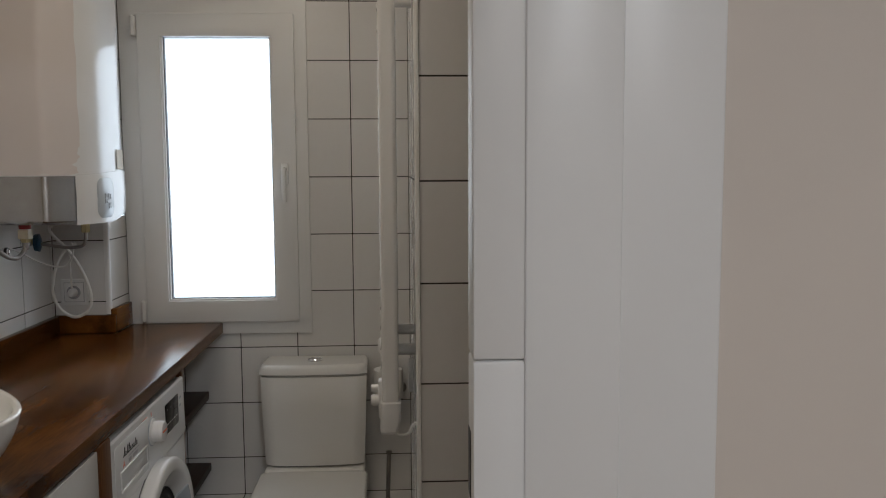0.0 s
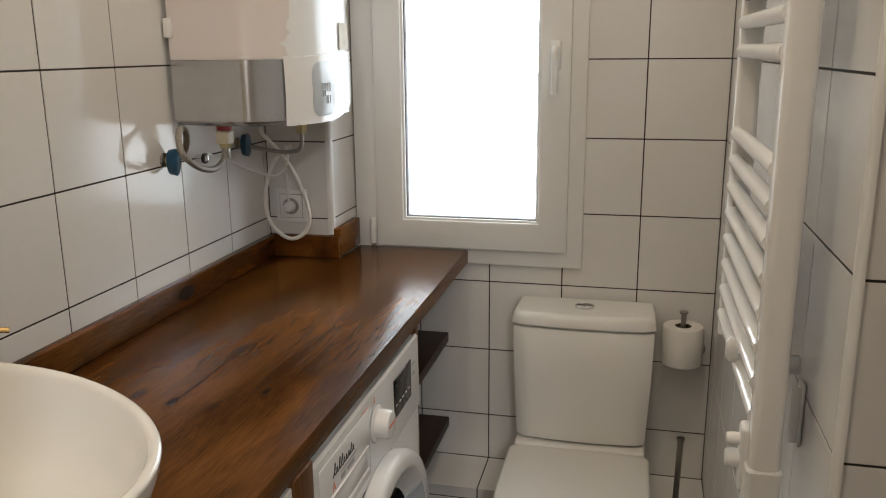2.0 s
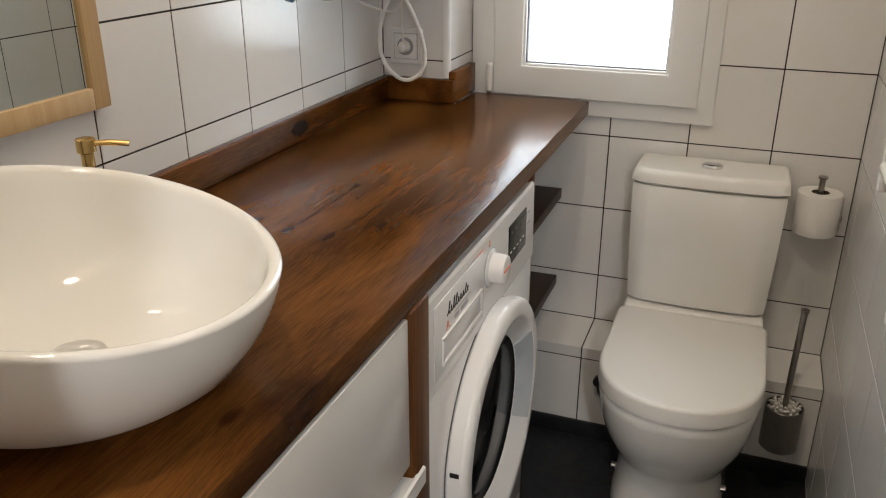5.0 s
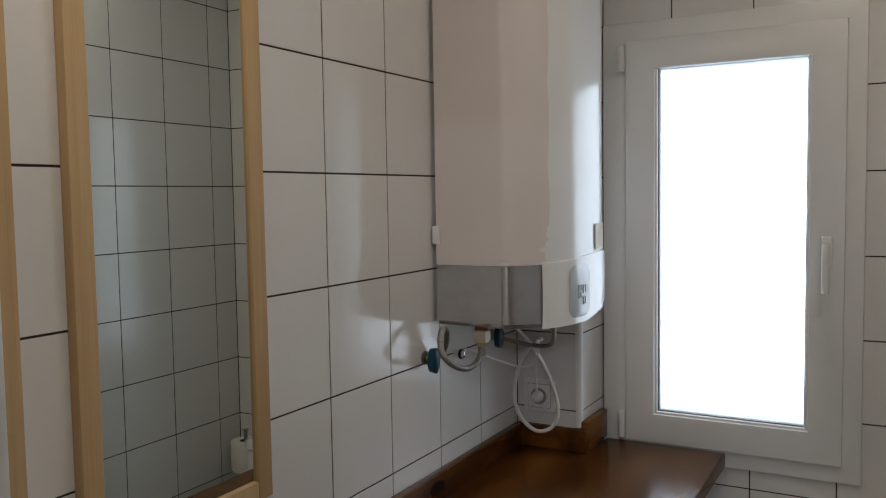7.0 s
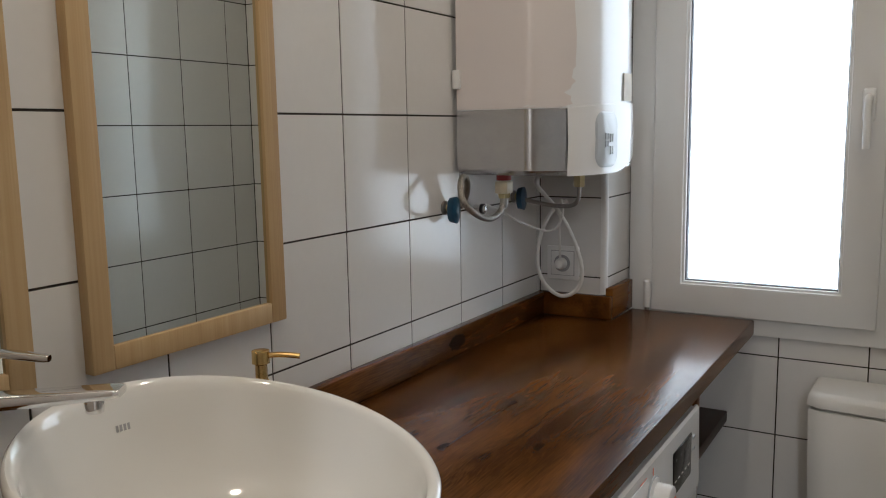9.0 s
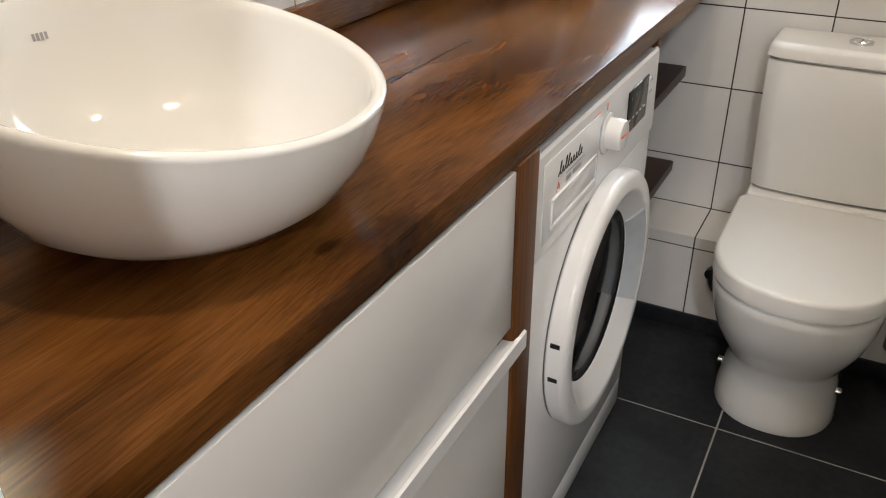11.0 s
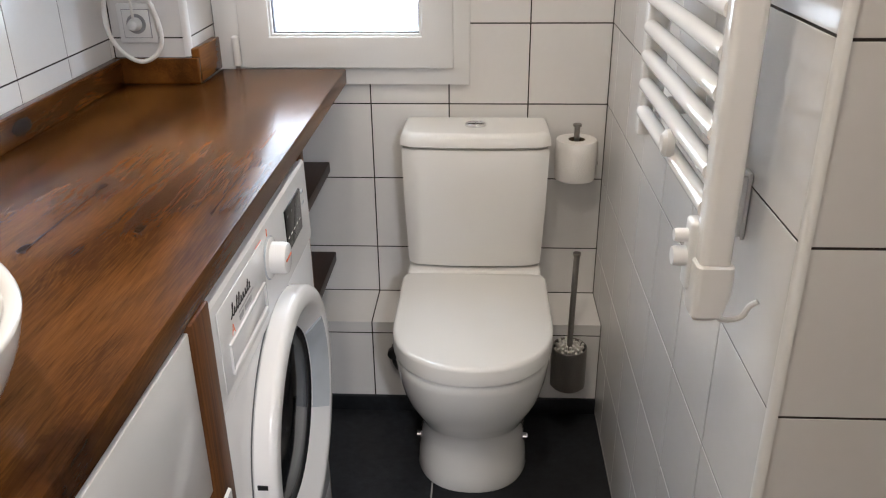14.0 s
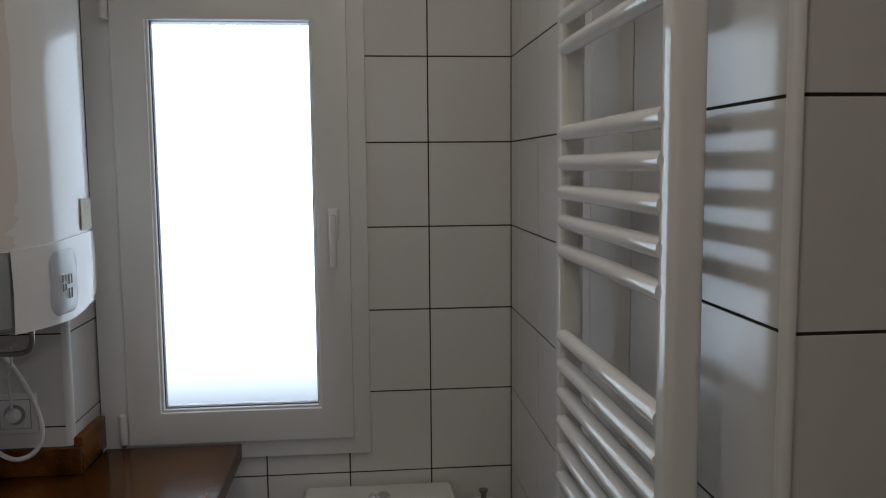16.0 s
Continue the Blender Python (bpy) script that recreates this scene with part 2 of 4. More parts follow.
# the fourth spot is no knot: it paints the basin's soft shade into the wood
KNOTS_AND_SHADE = [((-0.912, 2.118, 0.92), 0.007, 0.6), ((-0.785, 1.950, 0.92), 0.006, 0.5), ((-0.913, 1.885, 0.92), 0.007, 0.5), ((-0.706, 1.426, 0.92), 0.009, 0.25),
         ((-0.668, 1.482, 0.915), 0.026, 0.22), ((-1.143, 2.334, 0.952), 0.016, 0.4), ((-0.985, 1.90, 0.92), 0.012, 0.2), ((-0.84, 1.875, 0.92), 0.012, 0.16),
         ((-0.92, 2.607, 0.92), 0.010, 0.4), ((-0.646, 1.357, 0.90), 0.006, 0.5), ((-0.993, 2.085, 0.92), 0.012, 0.2)]
M_WORKTOP = wood("dark_oiled_pine", (0.012, 0.0041, 0.0014), (0.062, 0.0215, 0.0048), (0.200, 0.076, 0.0155), axis=1, rough=0.2, bump=0.05, boards=0.118, knots=KNOTS_AND_SHADE, smoky=True)
M_UPRIGHT = wood("dark_oiled_pine_upright", (0.010, 0.0038, 0.0018), (0.08, 0.028, 0.0065), (0.21, 0.085, 0.02), axis=2, rough=0.42)
M_SHELF = wood("dark_stained_shelf", (0.007, 0.004, 0.003), (0.03, 0.014, 0.008), (0.06, 0.028, 0.014), axis=1, rough=0.45)
M_OAK = wood("pale_oak", (0.36, 0.225, 0.105), (0.52, 0.355, 0.18), (0.61, 0.45, 0.25), axis=2, rough=0.45, fine=1.6, bump=0.2)

M_MIRROR = material("silvered_mirror", (0.74, 0.78, 0.75), 0.005, metal=1.0)
M_SKY = bpy.data.materials.new("bright_daylight")
M_SKY.use_nodes = True
_n, _l = M_SKY.node_tree.nodes, M_SKY.node_tree.links
_n.remove(_n["Principled BSDF"])
_em = _n.new("ShaderNodeEmission")
_em.inputs["Color"].default_value = (0.82, 0.92, 1.0, 1)
_em.inputs["Strength"].default_value = SKY_GLOW
_g, _x, _r = _n.new("ShaderNodeNewGeometry"), _n.new("ShaderNodeSeparateXYZ"), _n.new("ShaderNodeMapRange")
_l.new(_g.outputs["Position"], _x.inputs["Vector"])
_l.new(_x.outputs["Z"], _r.inputs["Value"])
_r.inputs["From Min"].default_value, _r.inputs["From Max"].default_value = 0.84, 1.02
_r.inputs["To Min"].default_value, _r.inputs["To Max"].default_value = SKY_GLOW * 0.3, SKY_GLOW
_l.new(_r.outputs["Result"], _em.inputs["Strength"])
_l.new(_em.outputs[0], _n["Material Output"].inputs["Surface"])
M_PANE = bpy.data.materials.new("window_glass")
M_PANE.use_nodes = True
_b = M_PANE.node_tree.nodes["Principled BSDF"]
_b.inputs["Transmission Weight"].default_value = 1.0
_b.inputs["Roughness"].default_value = 0.25
_b.inputs["IOR"].default_value = 1.1


# ---------------------------------------------------------------- mesh helpers
def finish(name, bm, mat, smooth=35):
    bmesh.ops.recalc_face_normals(bm, faces=bm.faces)
    me = bpy.data.meshes.new(name)
    bm.to_mesh(me)
    bm.free()
    me.materials.append(mat)
    if smooth:
        me.polygons.foreach_set("use_smooth", [True] * len(me.polygons))
        me.set_sharp_from_angle(angle=radians(smooth))
    return me


def thing(name, at, label, category, group=""):
    ob = new(name)
    ob.empty_display_size = 0.05
    ob.location = at
    return tagged(ob, label, category, group)


def part(name, bm, mat, parent, label="", smooth=35):
    """One mesh, drawn in world places, under a thing or a part."""
    ob = new(name, finish(name, bm, mat, smooth))
    ob.parent = parent
    root = parent if parent.parent is None else parent.parent
    if parent.parent is None:
        ob.matrix_parent_inverse = Matrix.Translation(root.location).inverted()
    if label:
        tagged(ob, label)
    return ob


def single(name, bm, mat, label, category, group="", kind="", smooth=35):
    return tagged(new(name, finish(name, bm, mat, smooth)), label, category, group, kind)


def box(x0, x1, y0, y1, z0, z1, bevel=0.0, seg=2, bm=None):
    own = bmesh.new()
    bmesh.ops.create_cube(own, size=1)
    for v in own.verts:
        v.co = ((x0 + x1) / 2 + v.co.x * (x1 - x0), (y0 + y1) / 2 + v.co.y * (y1 - y0), (z0 + z1) / 2 + v.co.z * (z1 - z0))
    if bevel:
        bmesh.ops.bevel(own, geom=own.edges[:], offset=bevel, segments=seg, profile=0.5, affect="EDGES", clamp_overlap=True)
    return joined(bm, own)


def joined(bm, own):
    if bm is None:
        return own
    me = bpy.data.meshes.new("join")
    own.to_mesh(me)
    own.free()
    bm.from_mesh(me)
    bpy.data.meshes.remove(me)
    return bm


def loft(loops, cap=True, closed=True, bm=None):
    """A skin over loops of points that all have the same count."""
    own = bmesh.new()
    rows = [[own.verts.new(p) for p in loop] for loop in loops]
    n = len(rows[0])
    for a, b in zip(rows, rows[1:]):
        for i in range(n if closed else n - 1):
            j = (i + 1) % n
            own.faces.new((a[i], a[j], b[j], b[i]))
    if cap:
        own.faces.new(rows[0][::-1])
        own.faces.new(rows[-1])
    return joined(bm, own)


AXES3 = {"x": (Vector((0, 1, 0)), Vector((0, 0, 1)), Vector((1, 0, 0))),
         "y": (Vector((0, 0, 1)), Vector((1, 0, 0)), Vector((0, 1, 0))),
         "z": (Vector((1, 0, 0)), Vector((0, 1, 0)), Vector((0, 0, 1)))}


def turned(profile, at, axis="z", n=40, cap=True, squash=1.0, bm=None):
    """A turned solid: rows of (radius, height along the axis)."""
    u, v, w = AXES3[axis]
    o = Vector(at)
    loops = [[o + u * (max(r, 1e-5) * math.cos(2 * math.pi * i / n)) + v * (max(r, 1e-5) * squash * math.sin(2 * math.pi * i / n)) + w * h
              for i in range(n)] for r, h in profile]
    return loft(loops, cap, True, bm)


def smooth_line(points, per=8):
    pts = [Vector(p) for p in points]
    ext = [2 * pts[0] - pts[1]] + pts + [2 * pts[-1] - pts[-2]]
    out = []
    for a, b, c, d in zip(ext, ext[1:], ext[2:], ext[3:]):
        for k in range(per):
            t = k / per
            out.append(0.5 * (2 * b + (c - a) * t + (2 * a - 5 * b + 4 * c - d) * t * t + (3 * b - a - 3 * c + d) * t ** 3))
    return out + [pts[-1]]


def tube(points, r, n=10, per=8, bm=None, smooth=True):
    line = smooth_line(points, per) if smooth and len(points) > 2 else [Vector(p) for p in points]
    loops, up = [], Vector((0.31, 0.17, 0.93))
    for k, p in enumerate(line):
        d = (line[min(k + 1, len(line) - 1)] - line[max(k - 1, 0)]).normalized()
        a = up - d * up.dot(d)
        a.normalize()
        up = a
        b = d.cross(a)
        loops.append([p + (a * math.cos(2 * math.pi * i / n) + b * math.sin(2 * math.pi * i / n)) * r for i in range(n)])
    return loft(loops, True, True, bm)


def rounded_outline(u0, u1, v0, v1, r, seg=6):
    """Points round a rectangle with rounded corners."""
    out = []
    for cu, cv, a0 in ((u1 - r, v1 - r, 0), (u0 + r, v1 - r, 90), (u0 + r, v0 + r, 180), (u1 - r, v0 + r, 270)):
        for k in range(seg + 1):
            a = radians(a0 + 90 * k / seg)
            out.append((cu + r * math.cos(a), cv + r * math.sin(a)))
    return out


# ---------------------------------------------------------------- the plan
LEFT, BACK, RIGHT, CEIL = -1.168, 3.0, 0.0, 2.5
STUB, DOOR_IN, DOOR_OUT = 1.687, 1.04, 0.93
PIL_X, PIL_Y = -0.99, 2.81
LEDGE_Y, LEDGE_Z = 2.82, 0.278
ROW0, PITCH = 0.82, 0.202
TOP = 0.92
JAMB_L, JAMB_R = -0.62, 0.042
FAR_R = 0.95
WIN = (-0.986, -0.35, 0.873, 2.033)
ROWS_Z = [ROW0 + PITCH * k for k in range(-4, 9)]


def wall(name, x0, x1, y0, y1, z0, z1, mat, label):
    return tagged(single(name, box(x0, x1, y0, y1, z0, z1), mat, label, "wall", kind="structure", smooth=0))


floor = single("floor", box(-1.4, FAR_R + 0.1, 0.975, 3.2, -0.1, -0.0012), M_FLOOR_GROUT, "pale grey grout bed under anthracite floor tiles", "floor", kind="structure", smooth=0)
hall_floor = single("hall_floor", box(-1.7, 1.9, -1.6, 0.975, -0.1, 0.0), M_HALL_FLOOR, "brown laminate floor of the hall", "floor", kind="structure", smooth=0)
ceiling = single("ceiling", box(-1.4, FAR_R + 0.1, DOOR_IN - 0.06, 3.2, CEIL, CEIL + 0.1), M_CEILING, "white painted bathroom ceiling", "ceiling", kind="structure", smooth=0)
hall_ceiling = single("hall_ceiling", box(-1.7, 1.9, -1.6, DOOR_IN - 0.06, CEIL, CEIL + 0.1), M_CEILING, "white painted hall ceiling", "ceiling", kind="structure", smooth=0)
G = 0.0012
wall_west = wall("wall_west", LEFT - 0.2, LEFT - G, DOOR_OUT, BACK + 0.2, 0, CEIL, M_GROUT, "wall of white glazed square tiles with dark joints")
wall_east = wall("wall_east", RIGHT + G, RIGHT + 0.1, STUB + 0.1, BACK + 0.2, 0, CEIL, M_GROUT, "tiled partition wall behind the towel radiator")
wall_stub = wall("wall_stub", RIGHT + G, FAR_R, STUB + G, STUB + 0.1, 0, CEIL, M_GROUT, "tiled end face of the partition wall")
wall_far_east = wall("wall_far_east", FAR_R, FAR_R + 0.1, DOOR_IN, STUB + 0.1, 0, CEIL, M_CEILING, "plain white side wall")
wall_pilaster = wall("wall_pilaster", LEFT - G, PIL_X - G, PIL_Y + G, BACK, 0, CEIL, M_GROUT, "tiled pipe casing in the corner")
wall_door_west = wall("wall_door_west", LEFT - 0.2, JAMB_L - 0.06, DOOR_OUT, DOOR_IN, 0, CEIL, M_PLASTER, "plain wall beside the door opening")
wall_door_east = wall("wall_door_east", JAMB_R + 0.06, FAR_R + 0.1, DOOR_OUT, DOOR_IN, 0, CEIL, M_PLASTER, "beige painted wall beside the door opening")
wall_door_top = wall("wall_door_top", JAMB_L - 0.06, JAMB_R + 0.06, DOOR_OUT, DOOR_IN, 2.1, CEIL, M_PLASTER, "plain wall above the door opening")
wall("wall_hall_west", -1.7, -1.6, -1.5, DOOR_OUT, 0, CEIL, M_PLASTER, "beige painted hall wall")
wall("wall_hall_east", 1.7, 1.8, -1.5, DOOR_OUT, 0, CEIL, M_PLASTER, "beige painted hall wall")
wall("wall_hall_south", -1.7, 1.8, -1.6, -1.5, 0, CEIL, M_PLASTER, "beige painted hall wall")
wall("wall_hall_north_east", FAR_R + 0.1, 1.8, DOOR_OUT, DOOR_IN, 0, CEIL, M_PLASTER, "beige painted hall wall")
wall("wall_hall_north_west", -1.7, LEFT - 0.2, DOOR_OUT, DOOR_IN, 0, CEIL, M_PLASTER, "beige painted hall wall")

# back wall with the window opening cut through
HOLE = (WIN[0] + 0.02, WIN[1] - 0.02, WIN[2] + 0.02, WIN[3] - 0.02)
bm = box(LEFT - 0.2, HOLE[0], BACK + G, BACK + 0.2, 0, CEIL)
box(HOLE[1], RIGHT + 0.1, BACK + G, BACK + 0.2, 0, CEIL, bm=bm)
box(HOLE[0], HOLE[1], BACK + G, BACK + 0.2, 0, HOLE[2], bm=bm)
box(HOLE[0], HOLE[1], BACK + G, BACK + 0.2, HOLE[3], CEIL, bm=bm)
wall_north = single("wall_north", bm, M_GROUT, "tiled back wall with a tall narrow window opening", "wall", kind="structure", smooth=0)
# boxed ledge along the foot of the back wall
wall_ledge = single("wall_ledge", box(LEFT, RIGHT, LEDGE_Y + G, BACK + G, 0, LEDGE_Z - G), M_GROUT, "low tiled pipe ledge along the foot of the wall", "ledge", kind="structure", smooth=0)

# ---------------------------------------------------------------- daylight outside the window
sky_card = single("backdrop", box(-1.6, 0.4, 3.52, 3.54, 0.2, 2.9), M_SKY, "bright white daylight beyond the frosted window", "backdrop", kind="structure", smooth=0)

# ---------------------------------------------------------------- window
FR = BACK - 0.014          # face of the fixed frame
SF = BACK - 0.03           # face of the sash
window_1 = thing("window_1", (-0.67, BACK, WIN[2]), "white tilt-and-turn plastic window with bright frosted glass", "window")
window_1["kind"] = "structure"


def ring(x0, x1, z0, z1, w, y0, y1, bevel=0.003):
    """A mitred frame: outer size, bar width, front and back."""
    b = bevel
    rows = [(0.0, y1), (0.0, y0 + b), (b * 0.3, y0 + b * 0.3), (b, y0), (w - b, y0), (w - b * 0.3, y0 + b * 0.3), (w, y0 + b), (w, y1)]
    return loft([[(x0 + d, y, z0 + d), (x1 - d, y, z0 + d), (x1 - d, y, z1 - d), (x0 + d, y, z1 - d)] for d, y in rows], False)


part("window_frame", ring(*WIN, 0.075, FR, BACK + 0.06), M_PVC, window_1)
sash = part("sash", ring(-0.921, -0.391, 0.917, 1.984, 0.078, SF, BACK + 0.045, 0.005), M_PVC, window_1)
part("glazing_bead", ring(-0.848, -0.464, 0.990, 1.919, 0.011, SF + 0.008, SF + 0.03, 0.003), M_PVC, sash)
part("gasket", ring(-0.8385, -0.4735, 0.9995, 1.9095, 0.004, SF + 0.018, SF + 0.032, 0), M_GASKET, sash)
pane = part("pane", box(-0.84, -0.47, SF + 0.028, SF + 0.034, 0.998, 1.912), M_PANE, window_1, "frosted glass pane")
pane.visible_shadow = False
handle = part("window_handle", box(-0.4435, -0.4165, SF - 0.012, SF, 1.40, 1.475, 0.008, 3), M_PVC, window_1)
hb = tube([(-0.43, SF - 0.008, 1.452), (-0.43, SF - 0.03, 1.452), (-0.43, SF - 0.04, 1.44), (-0.43, SF - 0.04, 1.40), (-0.43, SF - 0.038, 1.34)], 0.0085, 12, 6)
part("grip", hb, M_PVC, handle)
for z0, z1 in ((0.925, 0.998), (1.905, 1.975)):
    hg = turned([(0.0085, z0), (0.0095, z0 + 0.004), (0.0095, z1 - 0.004), (0.006, z1)], (-0.930, SF - 0.004, 0), n=16)
    h = part("hinge", hg, M_PVC, window_1)
part("hinge_pin", turned([(0.006, 0.917), (0.006, 0.93)], (-0.930, SF - 0.004, 0), n=12), M_STEEL, window_1)

# ---------------------------------------------------------------- doorway
door_1 = thing("door_1", (JAMB_L, DOOR_OUT, 0), "white lacquered door frame with stepped casing", "door frame")
door_1["kind"] = "structure"
part("jamb", box(JAMB_L - 0.06, JAMB_L, 0.92, DOOR_IN + 0.004, 0, 2.1, 0.004), M_DOORPAINT, door_1)
part("jamb", box(JAMB_R, JAMB_R + 0.058, 0.922, 0.978, 0, 1.2475, 0.004), M_DOORPAINT, door_1)
part("jamb", box(JAMB_R, JAMB_R + 0.058, 0.922, 0.978, 1.2485, 2.1, 0.004), M_DOORPAINT, door_1)
part("head", box(JAMB_L, JAMB_R, 0.922, DOOR_IN, 2.04, 2.1, 0.004), M_DOORPAINT, door_1)
part("casing", box(JAMB_R + 0.054, JAMB_R + 0.1555, 0.919, DOOR_OUT, 0, 2.17, 0.0025, 3), M_DOORPAINT, door_1)
part("casing", box(JAMB_R + 0.150, JAMB_R + 0.262, 0.9225, DOOR_OUT, 0, 2.17, 0.0025, 3), M_DOORPAINT, door_1)
part("casing", box(JAMB_L - 0.15, JAMB_L - 0.062, 0.905, DOOR_OUT, 0, 2.17, 0.006, 3), M_DOORPAINT, door_1)
part("stop", box(JAMB_L - 0.03, JAMB_L + 0.012, 0.985, 1.03, 0, 2.04, 0.004), M_DOORPAINT, door_1)
part("strike_plate", box(JAMB_R - 0.001, JAMB_R + 0.002, 0.944, 0.972, 1.09, 1.165, 0.001), M_DARK, door_1, "dark metal strike plate")

# ---------------------------------------------------------------- worktop and cabinets
FRONT = -0.657
JOINT = -0.912
worktop = thing("worktop", (-0.9, 1.05, 0.875), "dark oiled pine worktop with knots and a filled crack", "worktop")


def board(x0, x1, y0, y1, z0, z1, bevel=0.004):
    return box(x0, x1, y0, y1, z0, z1, bevel, 3)


def slab(outline, z0, z1, b):
    """A slab over an outline of right angles, with eased upper edges."""
    def inset(d):
        out, n = [], len(outline)
        for k, p in enumerate(outline):
            p, q, r = Vector(outline[k - 1]), Vector(p), Vector(outline[(k + 1) % n])
            d0, d1 = (q - p).normalized(), (r - q).normalized()
            out.append(q + d * Vector((-d0.y, d0.x)) + d * Vector((-d1.y, d1.x)))
        return out
    rows = [(0.0, z0), (0.0, z1 - b), (b * 0.3, z1 - b * 0.3), (b, z1)]
    return loft([[(p[0], p[1], z) for p in inset(d)] for d, z in rows])


SLAB = [(LEFT + 0.001, 1.045), (FRONT, 1.045), (FRONT, 2.955), (-0.968, 2.955), (-0.968, PIL_Y - 0.002), (LEFT + 0.001, PIL_Y - 0.002)]
part("board", slab(SLAB, 0.884, TOP, 0.004), M_WORKTOP, worktop)
crack = bmesh.new()
loop_a, loop_b = [], []
for k in range(24):
    y = 1.868 + 0.256 * k / 23
    w = 0.0016 + 0.0012 * noise.noise((k * 0.7, 0, 0)) + (0.004 if k in (0, 22, 23) else 0.0)
    x = JOINT + 0.004 + 0.002 * noise.noise((k * 0.3, 4, 0))
    loop_a.append((x - w, y, TOP + 0.0004))
    loop_b.append((x + w, y, TOP + 0.0004))
loft([loop_a, loop_b], False, False, crack)
part("filled_crack", crack, M_SHELF, worktop, "dark filled crack", 0)

splash = thing("splashboard", (LEFT + 0.01, 1.05, TOP), "dark oiled pine upstand along the tiled wall", "upstand")
part("upstand_board", board(LEFT + 0.001, LEFT + 0.022, 1.045, PIL_Y - 0.022, TOP + 0.0005, 0.979, 0.003), M_WORKTOP, splash)
part("upstand_board", board(LEFT + 0.001, PIL_X + 0.021, PIL_Y - 0.021, PIL_Y - 0.001, TOP + 0.0005, 0.979, 0.003), M_WORKTOP, splash)
part("upstand_board", board(PIL_X + 0.001, PIL_X + 0.021, PIL_Y - 0.0005, 2.966, TOP + 0.0005, 0.997, 0.003), M_WORKTOP, splash)

vanity = thing("vanity_cabinet", (-0.9, 1.4, 0), "grey-white gloss vanity cabinet with two drawers", "cabinet")
part("body", box(LEFT + 0.005, -0.672, 1.06, 1.742, 0.06, 0.878, 0.002), M_GLOSS, vanity)
for z0, z1 in ((0.642, 0.877), (0.09, 0.600)):
    d = part("drawer_front", box(-0.672, -0.656, 1.062, 1.750, z0, z1, 0.002), M_GLOSS, vanity)
    if z1 < 0.7:
        zt = z1 + 0.004
        prof = [(-0.670, zt), (-0.642, zt), (-0.638, zt + 0.004), (-0.638, zt + 0.030), (-0.642, zt + 0.032), (-0.650, zt + 0.014), (-0.670, zt + 0.012)]
        part("handle_strip", loft([[(x, y, z) for x, z in prof] for y in (1.062, 1.764)]), M_ENAMEL, d, "white full-width grip strip", 25)
part("plinth", box(LEFT + 0.02, -0.71, 1.07, 1.74, 0.0, 0.058), M_SHELF, vanity)

for y0, y1, front in ((1.753, 1.819, -0.653), (2.423, 2.447, -0.664)):
    up = thing("upright_panel", (-0.9, y0, 0.0), "dark oiled pine panel under the worktop beside the washing machine", "panel", "uprights under the worktop")
    part("board", box(LEFT + 0.01, front - 0.0205, y0, y1, 0.0, 0.8835, 0.001, 1), M_UPRIGHT, up)
    part("front_edging", box(front - 0.020, front, y0, y1, 0.0, 0.8835, 0.003, 2), M_UPRIGHT, up)
for z in (0.655, 0.392):
    sh = thing("shelf", (-0.9, 2.7, z), "small dark stained shelf between panel and wall", "shelf", "small shelves beside the washing machine")
    part("shelf_board", box(-1.0, -0.722, 2.449, BACK - 0.004, z - 0.02, z + 0.008, 0.002), M_SHELF, sh)
    part("cleat", box(-0.80, -0.745, BACK - 0.024, BACK - 0.003, z - 0.045, z - 0.0205, 0.002), M_SHELF, sh)

# ---------------------------------------------------------------- basin, tap, soap dispenser
BX, BY, BR, BZ = -0.878, 1.426, 0.2055, 1.081
basin = thing("vessel_basin", (BX, BY, TOP), "round white ceramic vessel basin on the worktop", "basin")
h = BZ - TOP
k_h, k_r = h / 0.161, BR / 0.205
outer = [(r * k_r, z * k_h) for r, z in ((0.076, 0.0), (0.100, 0.003), (0.136, 0.016), (0.165, 0.039), (0.185, 0.072), (0.197, 0.106), (0.203, 0.136))]
outer += [(BR - 0.0006, h - 0.010), (BR, h - 0.006), (BR - 0.0016, h - 0.0022), (BR - 0.005, h), (BR - 0.009, h - 0.0012)]
inner = [(BR - 0.0125, h - 0.0055), (BR - 0.0145, h - 0.012)] + [(r * k_r, z * k_h) for r, z in ((0.187, 0.130), (0.180, 0.102), (0.163, 0.072), (0.139, 0.048), (0.102, 0.031), (0.05, 0.023), (0.03, 0.021), (0.0, 0.021))]
bowl = turned(outer + inner, (BX, BY, TOP), n=96, cap=False)


def slant(x, y, z):
    """The rim rises towards the wall."""
    f = max(0.0, (z - TOP) / h)
    return z + f * f * (-0.185 * (x - BX) - 0.045 * (y - BY))


for v in bowl.verts:
    v.co.z = slant(*v.co)
part("bowl", bowl, M_CERAMIC, basin, "", 60)
waste = part("waste", turned([(0.032, 0.0205), (0.033, 0.027), (0.029, 0.033), (0.016, 0.036), (0.0, 0.0365)], (BX - 0.012, BY, TOP), n=32), M_CHROME, basin, "chrome click waste")
mk = bmesh.new()
for k in range(4):
    a = radians(174 + k * 1.5)
    r0 = 0.1855
    c = Vector((BX + r0 * math.cos(a), BY + r0 * math.sin(a), slant(BX + r0 * math.cos(a), BY + r0 * math.sin(a), TOP + 0.126)))
    t = Vector((-math.sin(a), math.cos(a), 0)) * 0.0016
    joined(mk, loft([[c - t, c + t], [c - t + Vector((-0.0012, 0, 0.0075)), c + t + Vector((-0.0012, 0, 0.0075))]], False, False))
part("maker_mark", mk, M_GREYPRINT_SHADE, basin, "tiny grey printed mark", 0)

